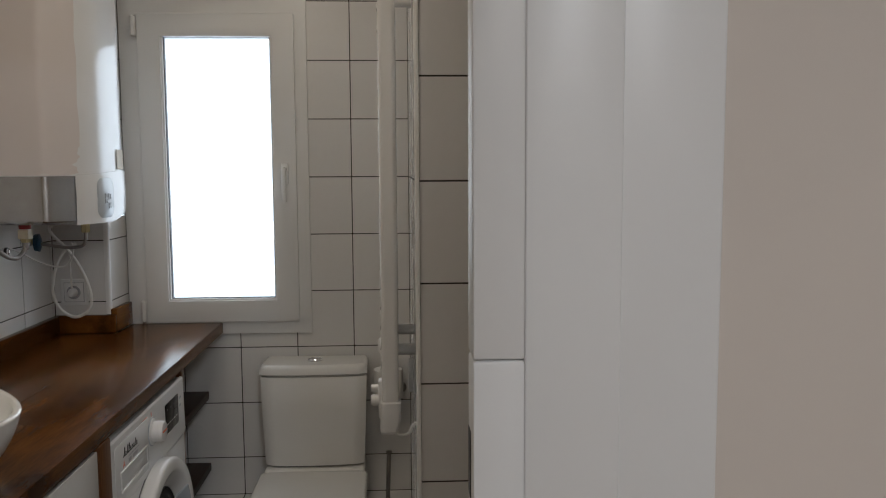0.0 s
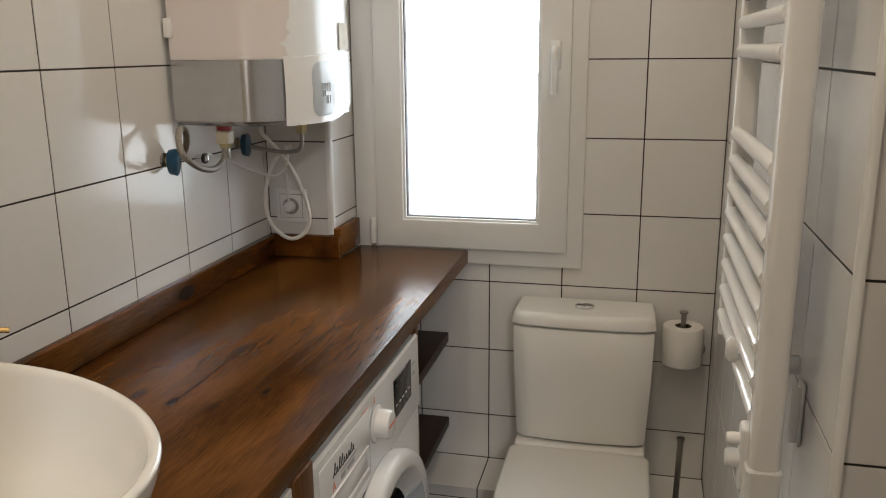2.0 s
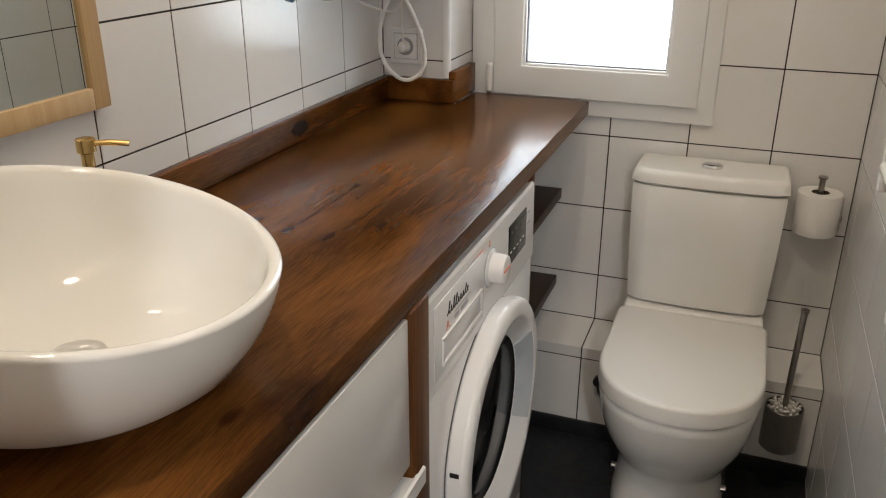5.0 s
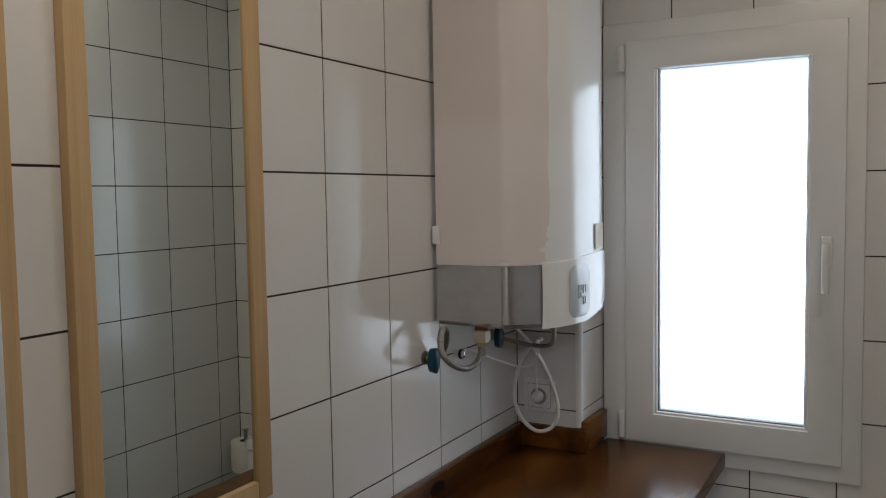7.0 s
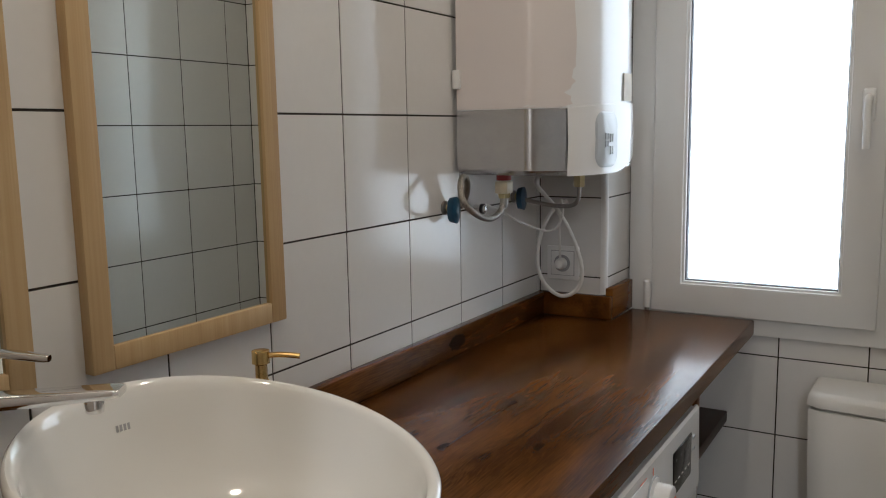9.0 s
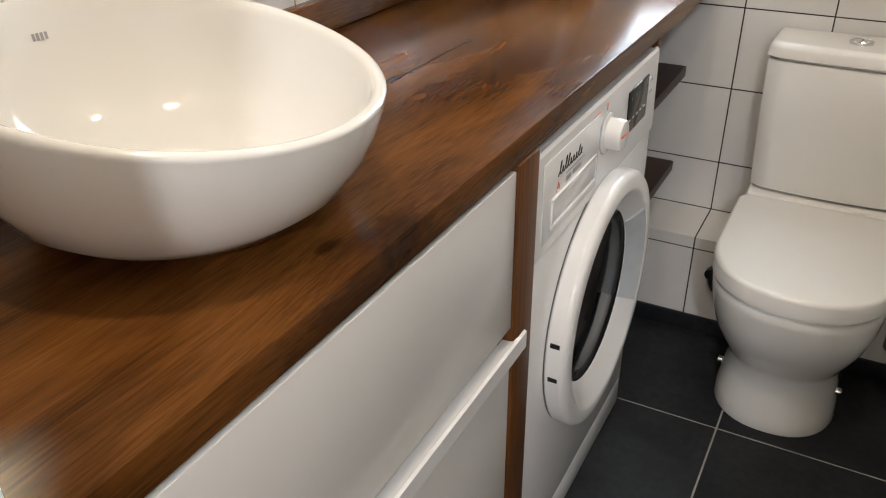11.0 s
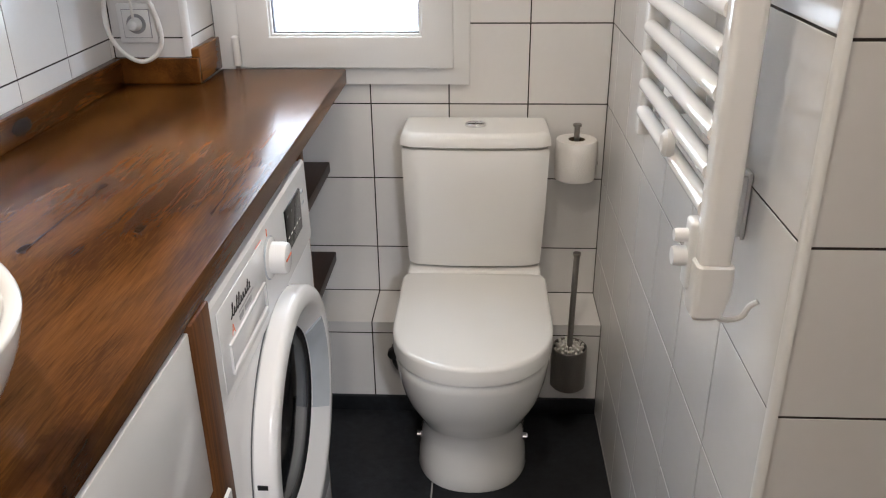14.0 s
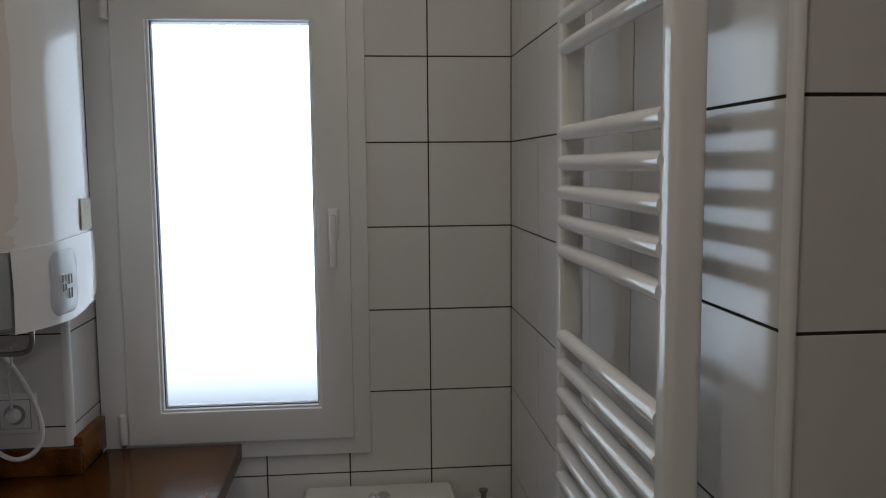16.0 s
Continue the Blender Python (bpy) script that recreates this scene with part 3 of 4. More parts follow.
tap = thing("basin_mixer", (-1.088, 1.262, TOP), "tall chrome basin mixer with flat spout and lever", "tap")
TX, TY = -1.088, 1.262
part("column", turned([(0.027, 0), (0.027, 0.006), (0.021, 0.010), (0.021, 0.262), (0.019, 0.268), (0.0, 0.268)], (TX, TY, TOP), n=32), M_CHROME, tap)
dirn = Vector((0.80, 0.53, 0)).normalized()
side = Vector((-dirn.y, dirn.x, 0))


def bar_along(start, end, w0, w1, t0, t1, seg=8):
    """A flat rounded bar from start to end."""
    s, e = Vector(start), Vector(end)
    d = (e - s).normalized()
    loops = []
    for f, g in ((0.0, 0.6), (0.02, 1.0), (0.96, 1.0), (1.0, 0.8)):
        w, t = (w0 + (w1 - w0) * f) * g, (t0 + (t1 - t0) * f) * g
        c = s + (e - s) * f
        loops.append([c + side * (u) + Vector((0, 0, 1)) * v for u, v in rounded_outline(-w / 2, w / 2, -t / 2, t / 2, min(w, t) * 0.45, 4)])
    return loft(loops)


sp0 = Vector((TX, TY, TOP + 0.225))
spout = part("spout", bar_along(sp0, sp0 + dirn * 0.168 + Vector((0, 0, 0.010)), 0.030, 0.029, 0.018, 0.010), M_CHROME, tap)
tip = sp0 + dirn * 0.153 + Vector((0, 0, 0.004))
part("aerator", turned([(0.0085, -0.010), (0.0095, 0.0), (0.008, 0.004)], (tip.x - 0.01, tip.y - 0.007, tip.z - 0.004), n=20), M_CHROME, spout)
lv0 = Vector((TX, TY, TOP + 0.283))
part("lever_cap", turned([(0.021, 0.270), (0.022, 0.274), (0.022, 0.296), (0.018, 0.300), (0, 0.300)], (TX, TY, TOP), n=32), M_CHROME, tap)
ldir = Vector((0.98, 0.18, 0))
part("lever", bar_along(lv0 + ldir * 0.005, lv0 + ldir * 0.138, 0.015, 0.011, 0.008, 0.007), M_CHROME, tap)

soap = thing("soap_dispenser", (-1.085, 1.683, TOP), "slim satin gold soap dispenser behind the basin", "soap dispenser")
part("bottle", turned([(0.026, 0), (0.028, 0.003), (0.028, 0.100), (0.024, 0.106), (0.013, 0.110), (0.010, 0.135), (0, 0.135)], (-1.085, 1.683, TOP), n=28), M_GOLD, soap)
pump = part("pump_head", turned([(0.0085, 0.135), (0.0085, 0.158), (0.0125, 0.160), (0.0125, 0.177), (0.0105, 0.178), (0, 0.178)], (-1.085, 1.683, TOP), n=20), M_GOLD, soap)
part("nozzle", tube([(-1.082, 1.685, TOP + 0.170), (-1.062, 1.698, TOP + 0.171), (-1.040, 1.713, TOP + 0.168)], 0.004, 10, 4), M_GOLD, pump)

# ---------------------------------------------------------------- mirrors
def mirror_thing(y0, y1, z0, z1):
    th = thing("wall_mirror", (LEFT, (y0 + y1) / 2, z0), "tall mirror in a pale oak frame on the tiled wall", "mirror", "oak framed mirrors")
    w, x0, x1 = 0.031, LEFT + 0.0005, LEFT + 0.018
    for a, b, c, d in ((y0, y0 + w, z0, z1), (y1 - w, y1, z0, z1), (y0 + w + 0.0004, y1 - w - 0.0004, z0, z0 + w), (y0 + w + 0.0004, y1 - w - 0.0004, z1 - w, z1)):
        part("frame_bar", box(x0, x1, a, b, c, d, 0.0015, 2), M_OAK, th)
    glass = box(LEFT + 0.006, LEFT + 0.013, y0 + w - 0.004, y1 - w + 0.004, z0 + w - 0.004, z1 - w + 0.004)
    bmesh.ops.rotate(glass, verts=glass.verts, cent=(LEFT + 0.013, (y0 + y1) / 2, 1.5), matrix=Matrix.Rotation(radians(0.45), 3, "Z") @ Matrix.Rotation(radians(0.03), 3, "Y"))
    part("mirror_glass", glass, M_MIRROR, th, "silvered glass")
    return th


mirror_a = mirror_thing(1.468, 1.812, 1.109, 2.139)
copy_thing(mirror_a, Matrix.Translation(Vector(mirror_a.location) - Vector((0, 0.4165, 0))))

# ---------------------------------------------------------------- water heater
HY0, HY1, HX, HZ0, HZ1 = 2.365, 2.79, -0.895, 1.303, 2.36
heater = thing("water_heater", (LEFT, (HY0 + HY1) / 2, HZ0), "tall flat pinkish-white water heater with a silver foot band", "water heater")


def heater_loop(z, grow=0.0, lift=0.0):
    """The plan outline: flat sides, a crisp shoulder, a broad bowed front and a rounded far side."""
    pts, n = [], 14
    x0 = LEFT + 0.012
    yc, half = (HY0 + HY1) / 2, (HY1 - HY0) / 2 + grow
    depth = HX - x0 + grow
    pts.append((x0, yc - half, z))
    ux, uy = x0 + depth - 0.110, yc - half
    for k in range(7):
        a = radians(-90 + 40 * k / 6)
        pts.append((ux + 0.03 * math.cos(a), uy + 0.03 + 0.03 * math.sin(a), z))
    px, py = pts[-1][0], pts[-1][1]
    for k in range(1, n + 1):
        a = radians(-50 + 46 * k / n)
        pts.append((px + 0.25 * (math.cos(a) - math.cos(radians(50))), py + 0.25 * (math.sin(a) + math.sin(radians(50))), z))
    fx, fy = pts[-1][0], pts[-1][1]
    far_y = yc + half - 0.10 + 0.10 * math.sin(radians(4))
    for k in range(1, 8):
        f = k / 8
        pts.append((fx + 4 * f * (1 - f) * 0.0015, fy + (far_y - fy) * f, z))
    for k in range(n + 1):
        a = radians(4 + 86 * k / n)
        r = 0.10
        cx, cy = x0 + depth - r - 0.0022, yc + half - r
        pts.append((cx + r * math.cos(a), cy + r * math.sin(a), z))
    pts.append((x0, yc + half, z))
    return pts


def sag(loop, amount):
    """Lowers the front of a loop in a bow."""
    out = []
    for x, y, z in loop:
        f = max(0.0, (x - LEFT - 0.1) / (HX - LEFT - 0.1))
        out.append((x, y, z - amount * f))
    return out


part("body", loft([heater_loop(1.436), heater_loop(HZ1 - 0.02), heater_loop(HZ1 - 0.005, -0.008), heater_loop(HZ1, -0.03)]), M_HEATER, heater, "white lacquered steel", 40)
part("foot_band", loft([sag(heater_loop(HZ0 + 0.0, -0.03), 0.006), sag(heater_loop(HZ0 + 0.001, -0.014), 0.006), sag(heater_loop(HZ0 + 0.012, 0.0015), 0.005), heater_loop(1.4355, 0.002)]), M_SILVER, heater, "brushed silver band", 40)
# protective film still stuck over the near side, with a torn edge


def film_row(z):
    """The loop from the wall to the torn edge, a little proud of the steel."""
    low = max(0.0, 1 - (z - 1.438) / 0.10)
    edge = HY0 + 0.078 + 0.0025 * math.sin(z * 37) + low * (0.012 * math.sin(z * 170) + 0.006 * math.sin(z * 410)) - 0.02 * low * low
    pts = [Vector(p) for p in heater_loop(z, 0.0012)]
    keep = [pts[0]] + [p for p in pts[1:22] if p.y < edge]
    nxt = pts[len(keep)]
    last = keep[-1]
    keep.append(last + (nxt - last) * ((edge - last.y) / max(nxt.y - last.y, 1e-6)))
    ways = [0.0]
    for p, q in zip(keep, keep[1:]):
        ways.append(ways[-1] + (q - p).length)
    out = []
    for k in range(33):
        want = ways[-1] * k / 32
        j = max(i for i in range(len(ways) - 1) if ways[i] <= want + 1e-9)
        out.append(keep[j].lerp(keep[j + 1], (want - ways[j]) / max(ways[j + 1] - ways[j], 1e-9)))
    return out


film_zs = [1.4375 + 0.0075 * k for k in range(16)] + [1.58 + 0.06 * k for k in range(13)]
part("protective_film", loft([film_row(z) for z in film_zs], False, False), M_BOILER, heater, "pinkish protective film with a torn edge", 50)
# white control panel, bowed round the front
PY = 2.54


def front_x(y):
    best = [p for p in heater_loop(1.4, 0.002) if p[0] > -1.0]
    best.sort(key=lambda p: p[1])
    for a, b in zip(best, best[1:]):
        if a[1] <= y <= b[1]:
            return a[0] + (b[0] - a[0]) * (y - a[1]) / max(b[1] - a[1], 1e-6)
    return best[-1][0]


rows = []
ys = [HY0 + 0.057 + (HY1 - HY0 - 0.095) * k / 20 for k in range(21)]
lo = [(front_x(y) + 0.003, y, 1.300 + 0.045 * max(0, (k / 20 - 0.45)) ** 2 * 3.3) for k, y in enumerate(ys)]
hi = [(front_x(y) + 0.003, y, 1.438 + 0.012 * math.sin(math.pi * k / 20 * 0.6)) for k, y in enumerate(ys)]
mid = [((a[0] + b[0]) / 2 + 0.002, a[1], (a[2] + b[2]) / 2) for a, b in zip(lo, hi)]
back_lo = [(x - 0.012, y, z) for x, y, z in lo]
back_hi = [(x - 0.012, y, z) for x, y, z in hi]
panel = part("control_panel", loft([back_lo, lo, mid, hi, back_hi], False, False), M_ENAMEL, heater, "bluish white glossy control cover", 50)
oval = []
for grow, out in ((0.0, 0.0045), (-0.004, 0.0075)):
    oval.append([(front_x(y) + out, y, z) for y, z in rounded_outline(PY - 0.050 - grow, PY + 0.050 + grow, 1.314 - grow, 1.430 + grow, 0.026, 6)])
disp = part("display", loft(oval), M_BLUEGREY, panel, "pale grey touch display")
for y, z0, z1 in ((PY - 0.010, 1.372, 1.385), (PY - 0.010, 1.356, 1.369), (PY + 0.014, 1.366, 1.384), (PY + 0.014, 1.340, 1.358)):
    b = bmesh.new()
    fx = front_x(y) + 0.0079
    for a0, a1, c0, c1 in ((y - 0.007, y + 0.007, z0, z0 + 0.0006), (y - 0.007, y + 0.007, z1 - 0.0006, z1), (y - 0.007, y - 0.0063, z0, z1), (y + 0.0063, y + 0.007, z0, z1)):
        box(fx - 0.002, fx + 0.0003, a0, a1, c0, c1, bm=b)
    part("icon", b, M_ICON, disp, smooth=0)
part("tape", box(front_x(2.68) + 0.0008, front_x(2.68) + 0.0018, 2.645, 2.70, 1.455, 1.515), M_TAPE, heater, "scrap of masking tape", 0)
for z in (1.50, 2.2):
    part("bracket", box(LEFT + 0.004, LEFT + 0.022, HY0 - 0.007, HY0 + 0.002, z - 0.02, z + 0.02, 0.003), M_PVC, heater)

# pipework under the heater
def wall_valve(y, z, label):
    th = thing("stop_valve", (LEFT, y, z), label, "valve", "stop valves under the heater")
    part("rosette", turned([(0.015, 0.001), (0.015, 0.004), (0.010, 0.008)], (LEFT, y, z), "x", 24), M_STEEL, th)
    part("stem", turned([(0.008, 0.006), (0.008, 0.03)], (LEFT, y, z), "x", 18), M_BRASS, th)
    prof = [(0.008, 0.014), (0.015, 0.016), (0.0165, 0.030), (0.010, 0.034), (0, 0.034)]
    part("handwheel", turned(prof, (LEFT, y, z - 0.004), "x", 24, squash=1.7), M_BLUE, th, "teal blue plastic handwheel")
    return th


wall_valve(2.325, 1.237, "stop valve with a teal blue handwheel on the tiles")
wall_valve(2.650, 1.236, "stop valve with a teal blue handwheel on the tiles")
hose = thing("braided_hose", (-1.10, 2.40, 1.21), "short braided steel hose from valve to heater inlet", "hose")
part("hose_line", tube([(-1.150, 2.362, 1.235), (-1.135, 2.362, 1.262), (-1.125, 2.348, 1.292), (-1.12, 2.322, 1.302), (-1.112, 2.298, 1.285), (-1.100, 2.285, 1.258), (-1.090, 2.305, 1.234),
                        (-1.085, 2.345, 1.217), (-1.083, 2.385, 1.214), (-1.080, 2.415, 1.228), (-1.078, 2.424, 1.252)], 0.0066, 12, 8), M_BRAID, hose)
part("ferrule", turned([(0.008, 1.232), (0.009, 1.235), (0.009, 1.254), (0.0075, 1.258)], (-1.078, 2.424, 0), n=16), M_STEEL, hose)
drain_tap = thing("drain_cock", (LEFT, 2.456, 1.224), "small chrome drain cock on the tiles", "valve")
part("stub", turned([(0.009, 0.001), (0.009, 0.028), (0.006, 0.03)], (LEFT, 2.456, 1.224), "x", 16), M_CHROME, drain_tap)
part("ring", turned([(0.0115, 0.018), (0.0115, 0.024)], (LEFT, 2.456, 1.224), "x", 16), M_DARK, drain_tap)
inlet = thing("inlet_fitting", (-1.078, 2.424, 1.262), "cream safety fitting with a red collar under the heater", "fitting")
part("block", box(-1.093, -1.063, 2.409, 2.439, 1.262, 1.288, 0.003), M_CREAM, inlet)
part("collar", turned([(0.016, 1.290), (0.016, 1.312)], (-1.078, 2.424, 0), n=20), M_RED, inlet)
part("nut", turned([(0.012, 1.252), (0.014, 1.256), (0.014, 1.264)], (-1.078, 2.424, 0), n=6), M_BRASS, inlet)
outlet = thing("outlet_pipe", (-1.02, 2.66, 1.25), "brass outlet elbow with chrome pipe under the heater", "pipe")
part("nut", turned([(0.012, 1.262), (0.014, 1.266), (0.014, 1.300), (0.012, 1.303)], (-1.0, 2.655, 0), n=6), M_BRASS, outlet)
part("pipe", tube([(-1.0, 2.655, 1.27), (-1.002, 2.655, 1.235), (-1.02, 2.66, 1.218), (-1.07, 2.665, 1.216), (-1.145, 2.652, 1.230)], 0.0052, 12, 8), M_STEEL, outlet)
drain = thing("drain_tube", (LEFT + 0.01, 2.55, 1.2), "thin white drain tube along the tiles", "tube")
part("drain_line", tube([(-1.145, 2.47, 1.232), (-1.150, 2.55, 1.21), (-1.14, 2.66, 1.168), (-1.10, 2.70, 1.15), (-1.07, 2.70, 1.165), (-1.055, 2.69, 1.20), (-1.05, 2.67, 1.23)], 0.0026, 8, 8), M_CABLE, drain)

socket = thing("wall_socket", (-1.10, PIL_Y, 1.055), "white double-framed wall socket with a plug in it", "socket")
part("plate", box(-1.144, -1.057, PIL_Y - 0.010, PIL_Y - 0.001, 1.012, 1.099, 0.003, 3), M_PVC, socket)
# flat grey sheet that paints the shade in the gap round the inner plate
part("shadow_gap", box(-1.1325, -1.0685, PIL_Y - 0.0106, PIL_Y - 0.0102, 1.0235, 1.0875), M_GREYPRINT_SHADE, socket, "", 0)
part("inner_plate", box(-1.131, -1.070, PIL_Y - 0.0135, PIL_Y - 0.0107, 1.025, 1.086, 0.002, 2), M_PVC, socket)
part("cup", turned([(0.022, 0.0), (0.022, -0.0012), (0.0205, -0.0012), (0.0195, -0.0006), (0, -0.0006)], (-1.1005, PIL_Y - 0.0135, 1.0555), "y", 28), M_GREYPRINT_SHADE, socket)
plug = thing("plug", (-1.1005, PIL_Y - 0.014, 1.0555), "white mains plug with its lead going up", "plug")
part("plug_body", turned([(0.0145, -0.002), (0.0145, -0.012), (0.011, -0.026), (0.005, -0.030), (0, -0.030)], (-1.1005, PIL_Y - 0.013, 1.0555), "y", 24), M_PVC, plug)
part("lead", tube([(-1.10, PIL_Y - 0.028, 1.07), (-1.10, PIL_Y - 0.03, 1.10), (-1.102, PIL_Y - 0.03, 1.15), (-1.095, PIL_Y - 0.035, 1.19), (-1.08, PIL_Y - 0.05, 1.212)], 0.0032, 8, 6), M_CABLE, plug)
cable = thing("power_cable", (-1.07, 2.70, 0.99), "coiled white mains cable hanging under the heater", "cable")
part("cable_line", tube([(-1.06, 2.60, 1.302), (-1.11, 2.66, 1.268), (-1.076, 2.70, 1.206), (-1.040, 2.70, 1.150), (-1.014, 2.70, 1.085), (-1.010, 2.70, 1.035), (-1.030, 2.70, 1.002), (-1.068, 2.70, 0.992),
                         (-1.108, 2.70, 1.020), (-1.126, 2.70, 1.07), (-1.120, 2.705, 1.135), (-1.100, 2.71, 1.185), (-1.076, 2.72, 1.213), (-1.06, 2.73, 1.222)], 0.0048, 10, 8), M_CABLE, cable)

# ---------------------------------------------------------------- washing machine
WX, W0, W1, WT = -0.662, 1.8215, 2.418, 0.866
washer = thing("washing_machine", (-0.9, (W0 + W1) / 2, 0), "white front-loading washing machine with a dark porthole", "washing machine")
part("body", box(-1.14, WX - 0.004, W0, W1, 0.012, WT - 0.002, 0.006, 2), M_ENAMEL, washer)
# front panel with a shallow step under the controls
fp = bmesh.new()
box(WX - 0.004, WX + 0.004, W0 + 0.001, W1 - 0.001, 0.09, 0.700, 0.003, 2, fp)
part("front_panel", fp, M_ENAMEL, washer)
part("kick_plate", box(WX - 0.004, WX + 0.003, W0 + 0.001, W1 - 0.001, 0.014, 0.087, 0.002), M_ENAMEL, washer)
fascia_pts = [(WX - 0.004, 0.704), (WX + 0.006, 0.704), (WX + 0.007, 0.712), (WX + 0.004, WT - 0.006), (WX + 0.0, WT - 0.001), (WX - 0.004, WT - 0.001)]
DR0, DR1 = W0 + 0.055, W0 + 0.235
fascia = part("fascia", loft([[(x, y, z) for x, z in fascia_pts] for y in (W0 + 0.001, W1 - 0.001)]), M_ENAMEL, washer, "", 30)
drawer = part("detergent_drawer", box(WX + 0.0055, WX + 0.0075, W0 + 0.022, W0 + 0.256, 0.722, WT - 0.018, 0.001), M_ENAMEL, washer)
part("grip_recess", box(WX + 0.0078, WX + 0.0086, DR0, DR1, 0.744, 0.780, 0.0003), M_ENAMEL, drawer)
part("grip_lip", box(WX + 0.0076, WX + 0.0125, DR0 - 0.004, DR1 + 0.004, 0.736, 0.744, 0.002, 2), M_ENAMEL, drawer)
part("grip_lip", box(WX + 0.0076, WX + 0.0115, DR0 - 0.004, DR0, 0.744, 0.784, 0.001, 2), M_ENAMEL, drawer)
part("grip_lip", box(WX + 0.0076, WX + 0.0115, DR1, DR1 + 0.004, 0.744, 0.784, 0.001, 2), M_ENAMEL, drawer)
part("grip_lip", box(WX + 0.0076, WX + 0.0115, DR0 - 0.004, DR1 + 0.004, 0.780, 0.785, 0.001, 2), M_ENAMEL, drawer)
# maker's mark as a plain looping line
lg = bmesh.new()
loops_line = []
for k in range(73):
    u = k / 72
    tall = 0.010 if (u < 0.12 or 0.24 < u < 0.40 or 0.74 < u < 0.82) else 0.0048
    a = u * 2 * math.pi * 9
    loops_line.append((WX + 0.0079, W0 + 0.073 + 0.098 * u + 0.0035 * math.sin(a) + 0.3 * tall * (1 - math.cos(a)), 0.812 + tall * (1 - math.cos(a))))
tube(loops_line, 0.0011, 6, 1, lg, False)
part("maker_mark", lg, M_PRINT, drawer, "black script-like mark", 0)


def letters(text, size, at, mat, parent, rz=90, name="lettering"):
    cu = bpy.data.curves.new("lettering", "FONT")
    cu.body, cu.size, cu.extrude = text, size, 0.0002
    tmp = new("lettering_curve", cu)
    me = bpy.data.meshes.new_from_object(tmp)
    bpy.data.objects.remove(tmp)
    me.transform(pose(*at, 90, 0, rz))
    me.materials.append(mat)
    ob = new(name, me)
    ob.parent = parent
    return ob


letters("A", 0.022, (WX + 0.0078, W0 + 0.070, 0.788), M_ORANGE, drawer)
sm = bmesh.new()
for y0, y1 in ((0.108, 0.128), (0.138, 0.172)):
    box(WX + 0.0074, WX + 0.0080, W0 + y0, W0 + y1, 0.790, 0.798, bm=sm)
box(WX + 0.0074, WX + 0.0080, W0 + 0.108, W0 + 0.185, 0.8025, 0.8045, bm=sm)
part("small_print", sm, M_GREYPRINT_SHADE, drawer, "", 0)
# programme dial
KY, KZ = 2.116, 0.800
dial = part("dial", turned([(0.034, 0.0), (0.034, 0.004), (0.0265, 0.006), (0.0265, 0.026), (0.0245, 0.031), (0.020, 0.0325), (0, 0.0325)], (WX + 0.005, KY, KZ), "x", 40), M_ENAMEL, washer, "white programme dial")
part("pointer", box(WX + 0.0374, WX + 0.0385, KY - 0.020, KY + 0.014, KZ + 0.001, KZ + 0.005, 0.0004), M_ORANGE, dial, "orange pointer line")
part("bezel", turned([(0.036, 0.0), (0.036, 0.002), (0.0345, 0.0025)], (WX + 0.0052, KY, KZ), "x", 40), M_BLUEGREY, dial)
for k in range(7):
    z = KZ - 0.042 + k * 0.014
    part("programme_mark", box(WX + 0.0056, WX + 0.0062, KY - 0.066, KY - 0.050, z, z + 0.002), M_GREYPRINT_SHADE, fascia, "", 0)
for y0, y1, z0, z1 in ((KY - 0.072, KY - 0.070, KZ - 0.005, KZ + 0.0455), (KY - 0.072, KY - 0.040, KZ + 0.046, KZ + 0.049), (KY - 0.006, KY - 0.003, KZ + 0.040, KZ + 0.052)):
    part("scale_mark", box(WX + 0.0056, WX + 0.0062, y0, y1, z0, z1), M_ORANGE, fascia, "orange printed scale", 0)
disp = part("display", box(WX + 0.0042, WX + 0.0072, 2.232, 2.352, 0.752, 0.832, 0.001), M_DISPLAY, washer, "black display window")
for k in range(5):
    part("icon", box(WX + 0.0070, WX + 0.0076, 2.240 + k * 0.022, 2.250 + k * 0.022, 0.776, 0.7785), M_CABLE, disp, "", 0)
for k in range(3):
    part("icon", box(WX + 0.0070, WX + 0.0076, 2.245 + k * 0.03, 2.250 + k * 0.03, 0.814, 0.818), M_GASKET, disp, "", 0)
for k in range(2):
    part("indicator", box(WX + 0.0042, WX + 0.0062, 2.366, 2.384, 0.812 - k * 0.022, 0.818 - k * 0.022, 0.001), M_BLUEGREY, washer)
# porthole door
DY, DZ = 2.126, 0.482
ringp = [(0.154, 0.003), (0.233, 0.003), (0.236, 0.006), (0.237, 0.027), (0.2355, 0.034), (0.231, 0.0385), (0.226, 0.040), (0.208, 0.0405), (0.203, 0.0395), (0.199, 0.037), (0.164, 0.013), (0.158, 0.008), (0.156, 0.004)]
pdoor = part("porthole_door", turned(ringp, (WX + 0.003, DY, DZ), "x", 72, cap=False), M_ENAMEL, washer, "white round door ring", 40)
part("door_seal", turned([(0.2345, 0.0012), (0.2345, 0.0028), (0.226, 0.0028)], (WX + 0.003, DY, DZ), "x", 64, cap=False), M_GASKET, pdoor)
part("door_glass", turned([(0.162, 0.011), (0.155, 0.007), (0.140, 0.005), (0.110, 0.006), (0.06, 0.009), (0, 0.010)], (WX + 0.003, DY, DZ), "x", 56, cap=False), M_GLASS_DARK, pdoor, "dark tinted glass bowl", 60)
loops = []
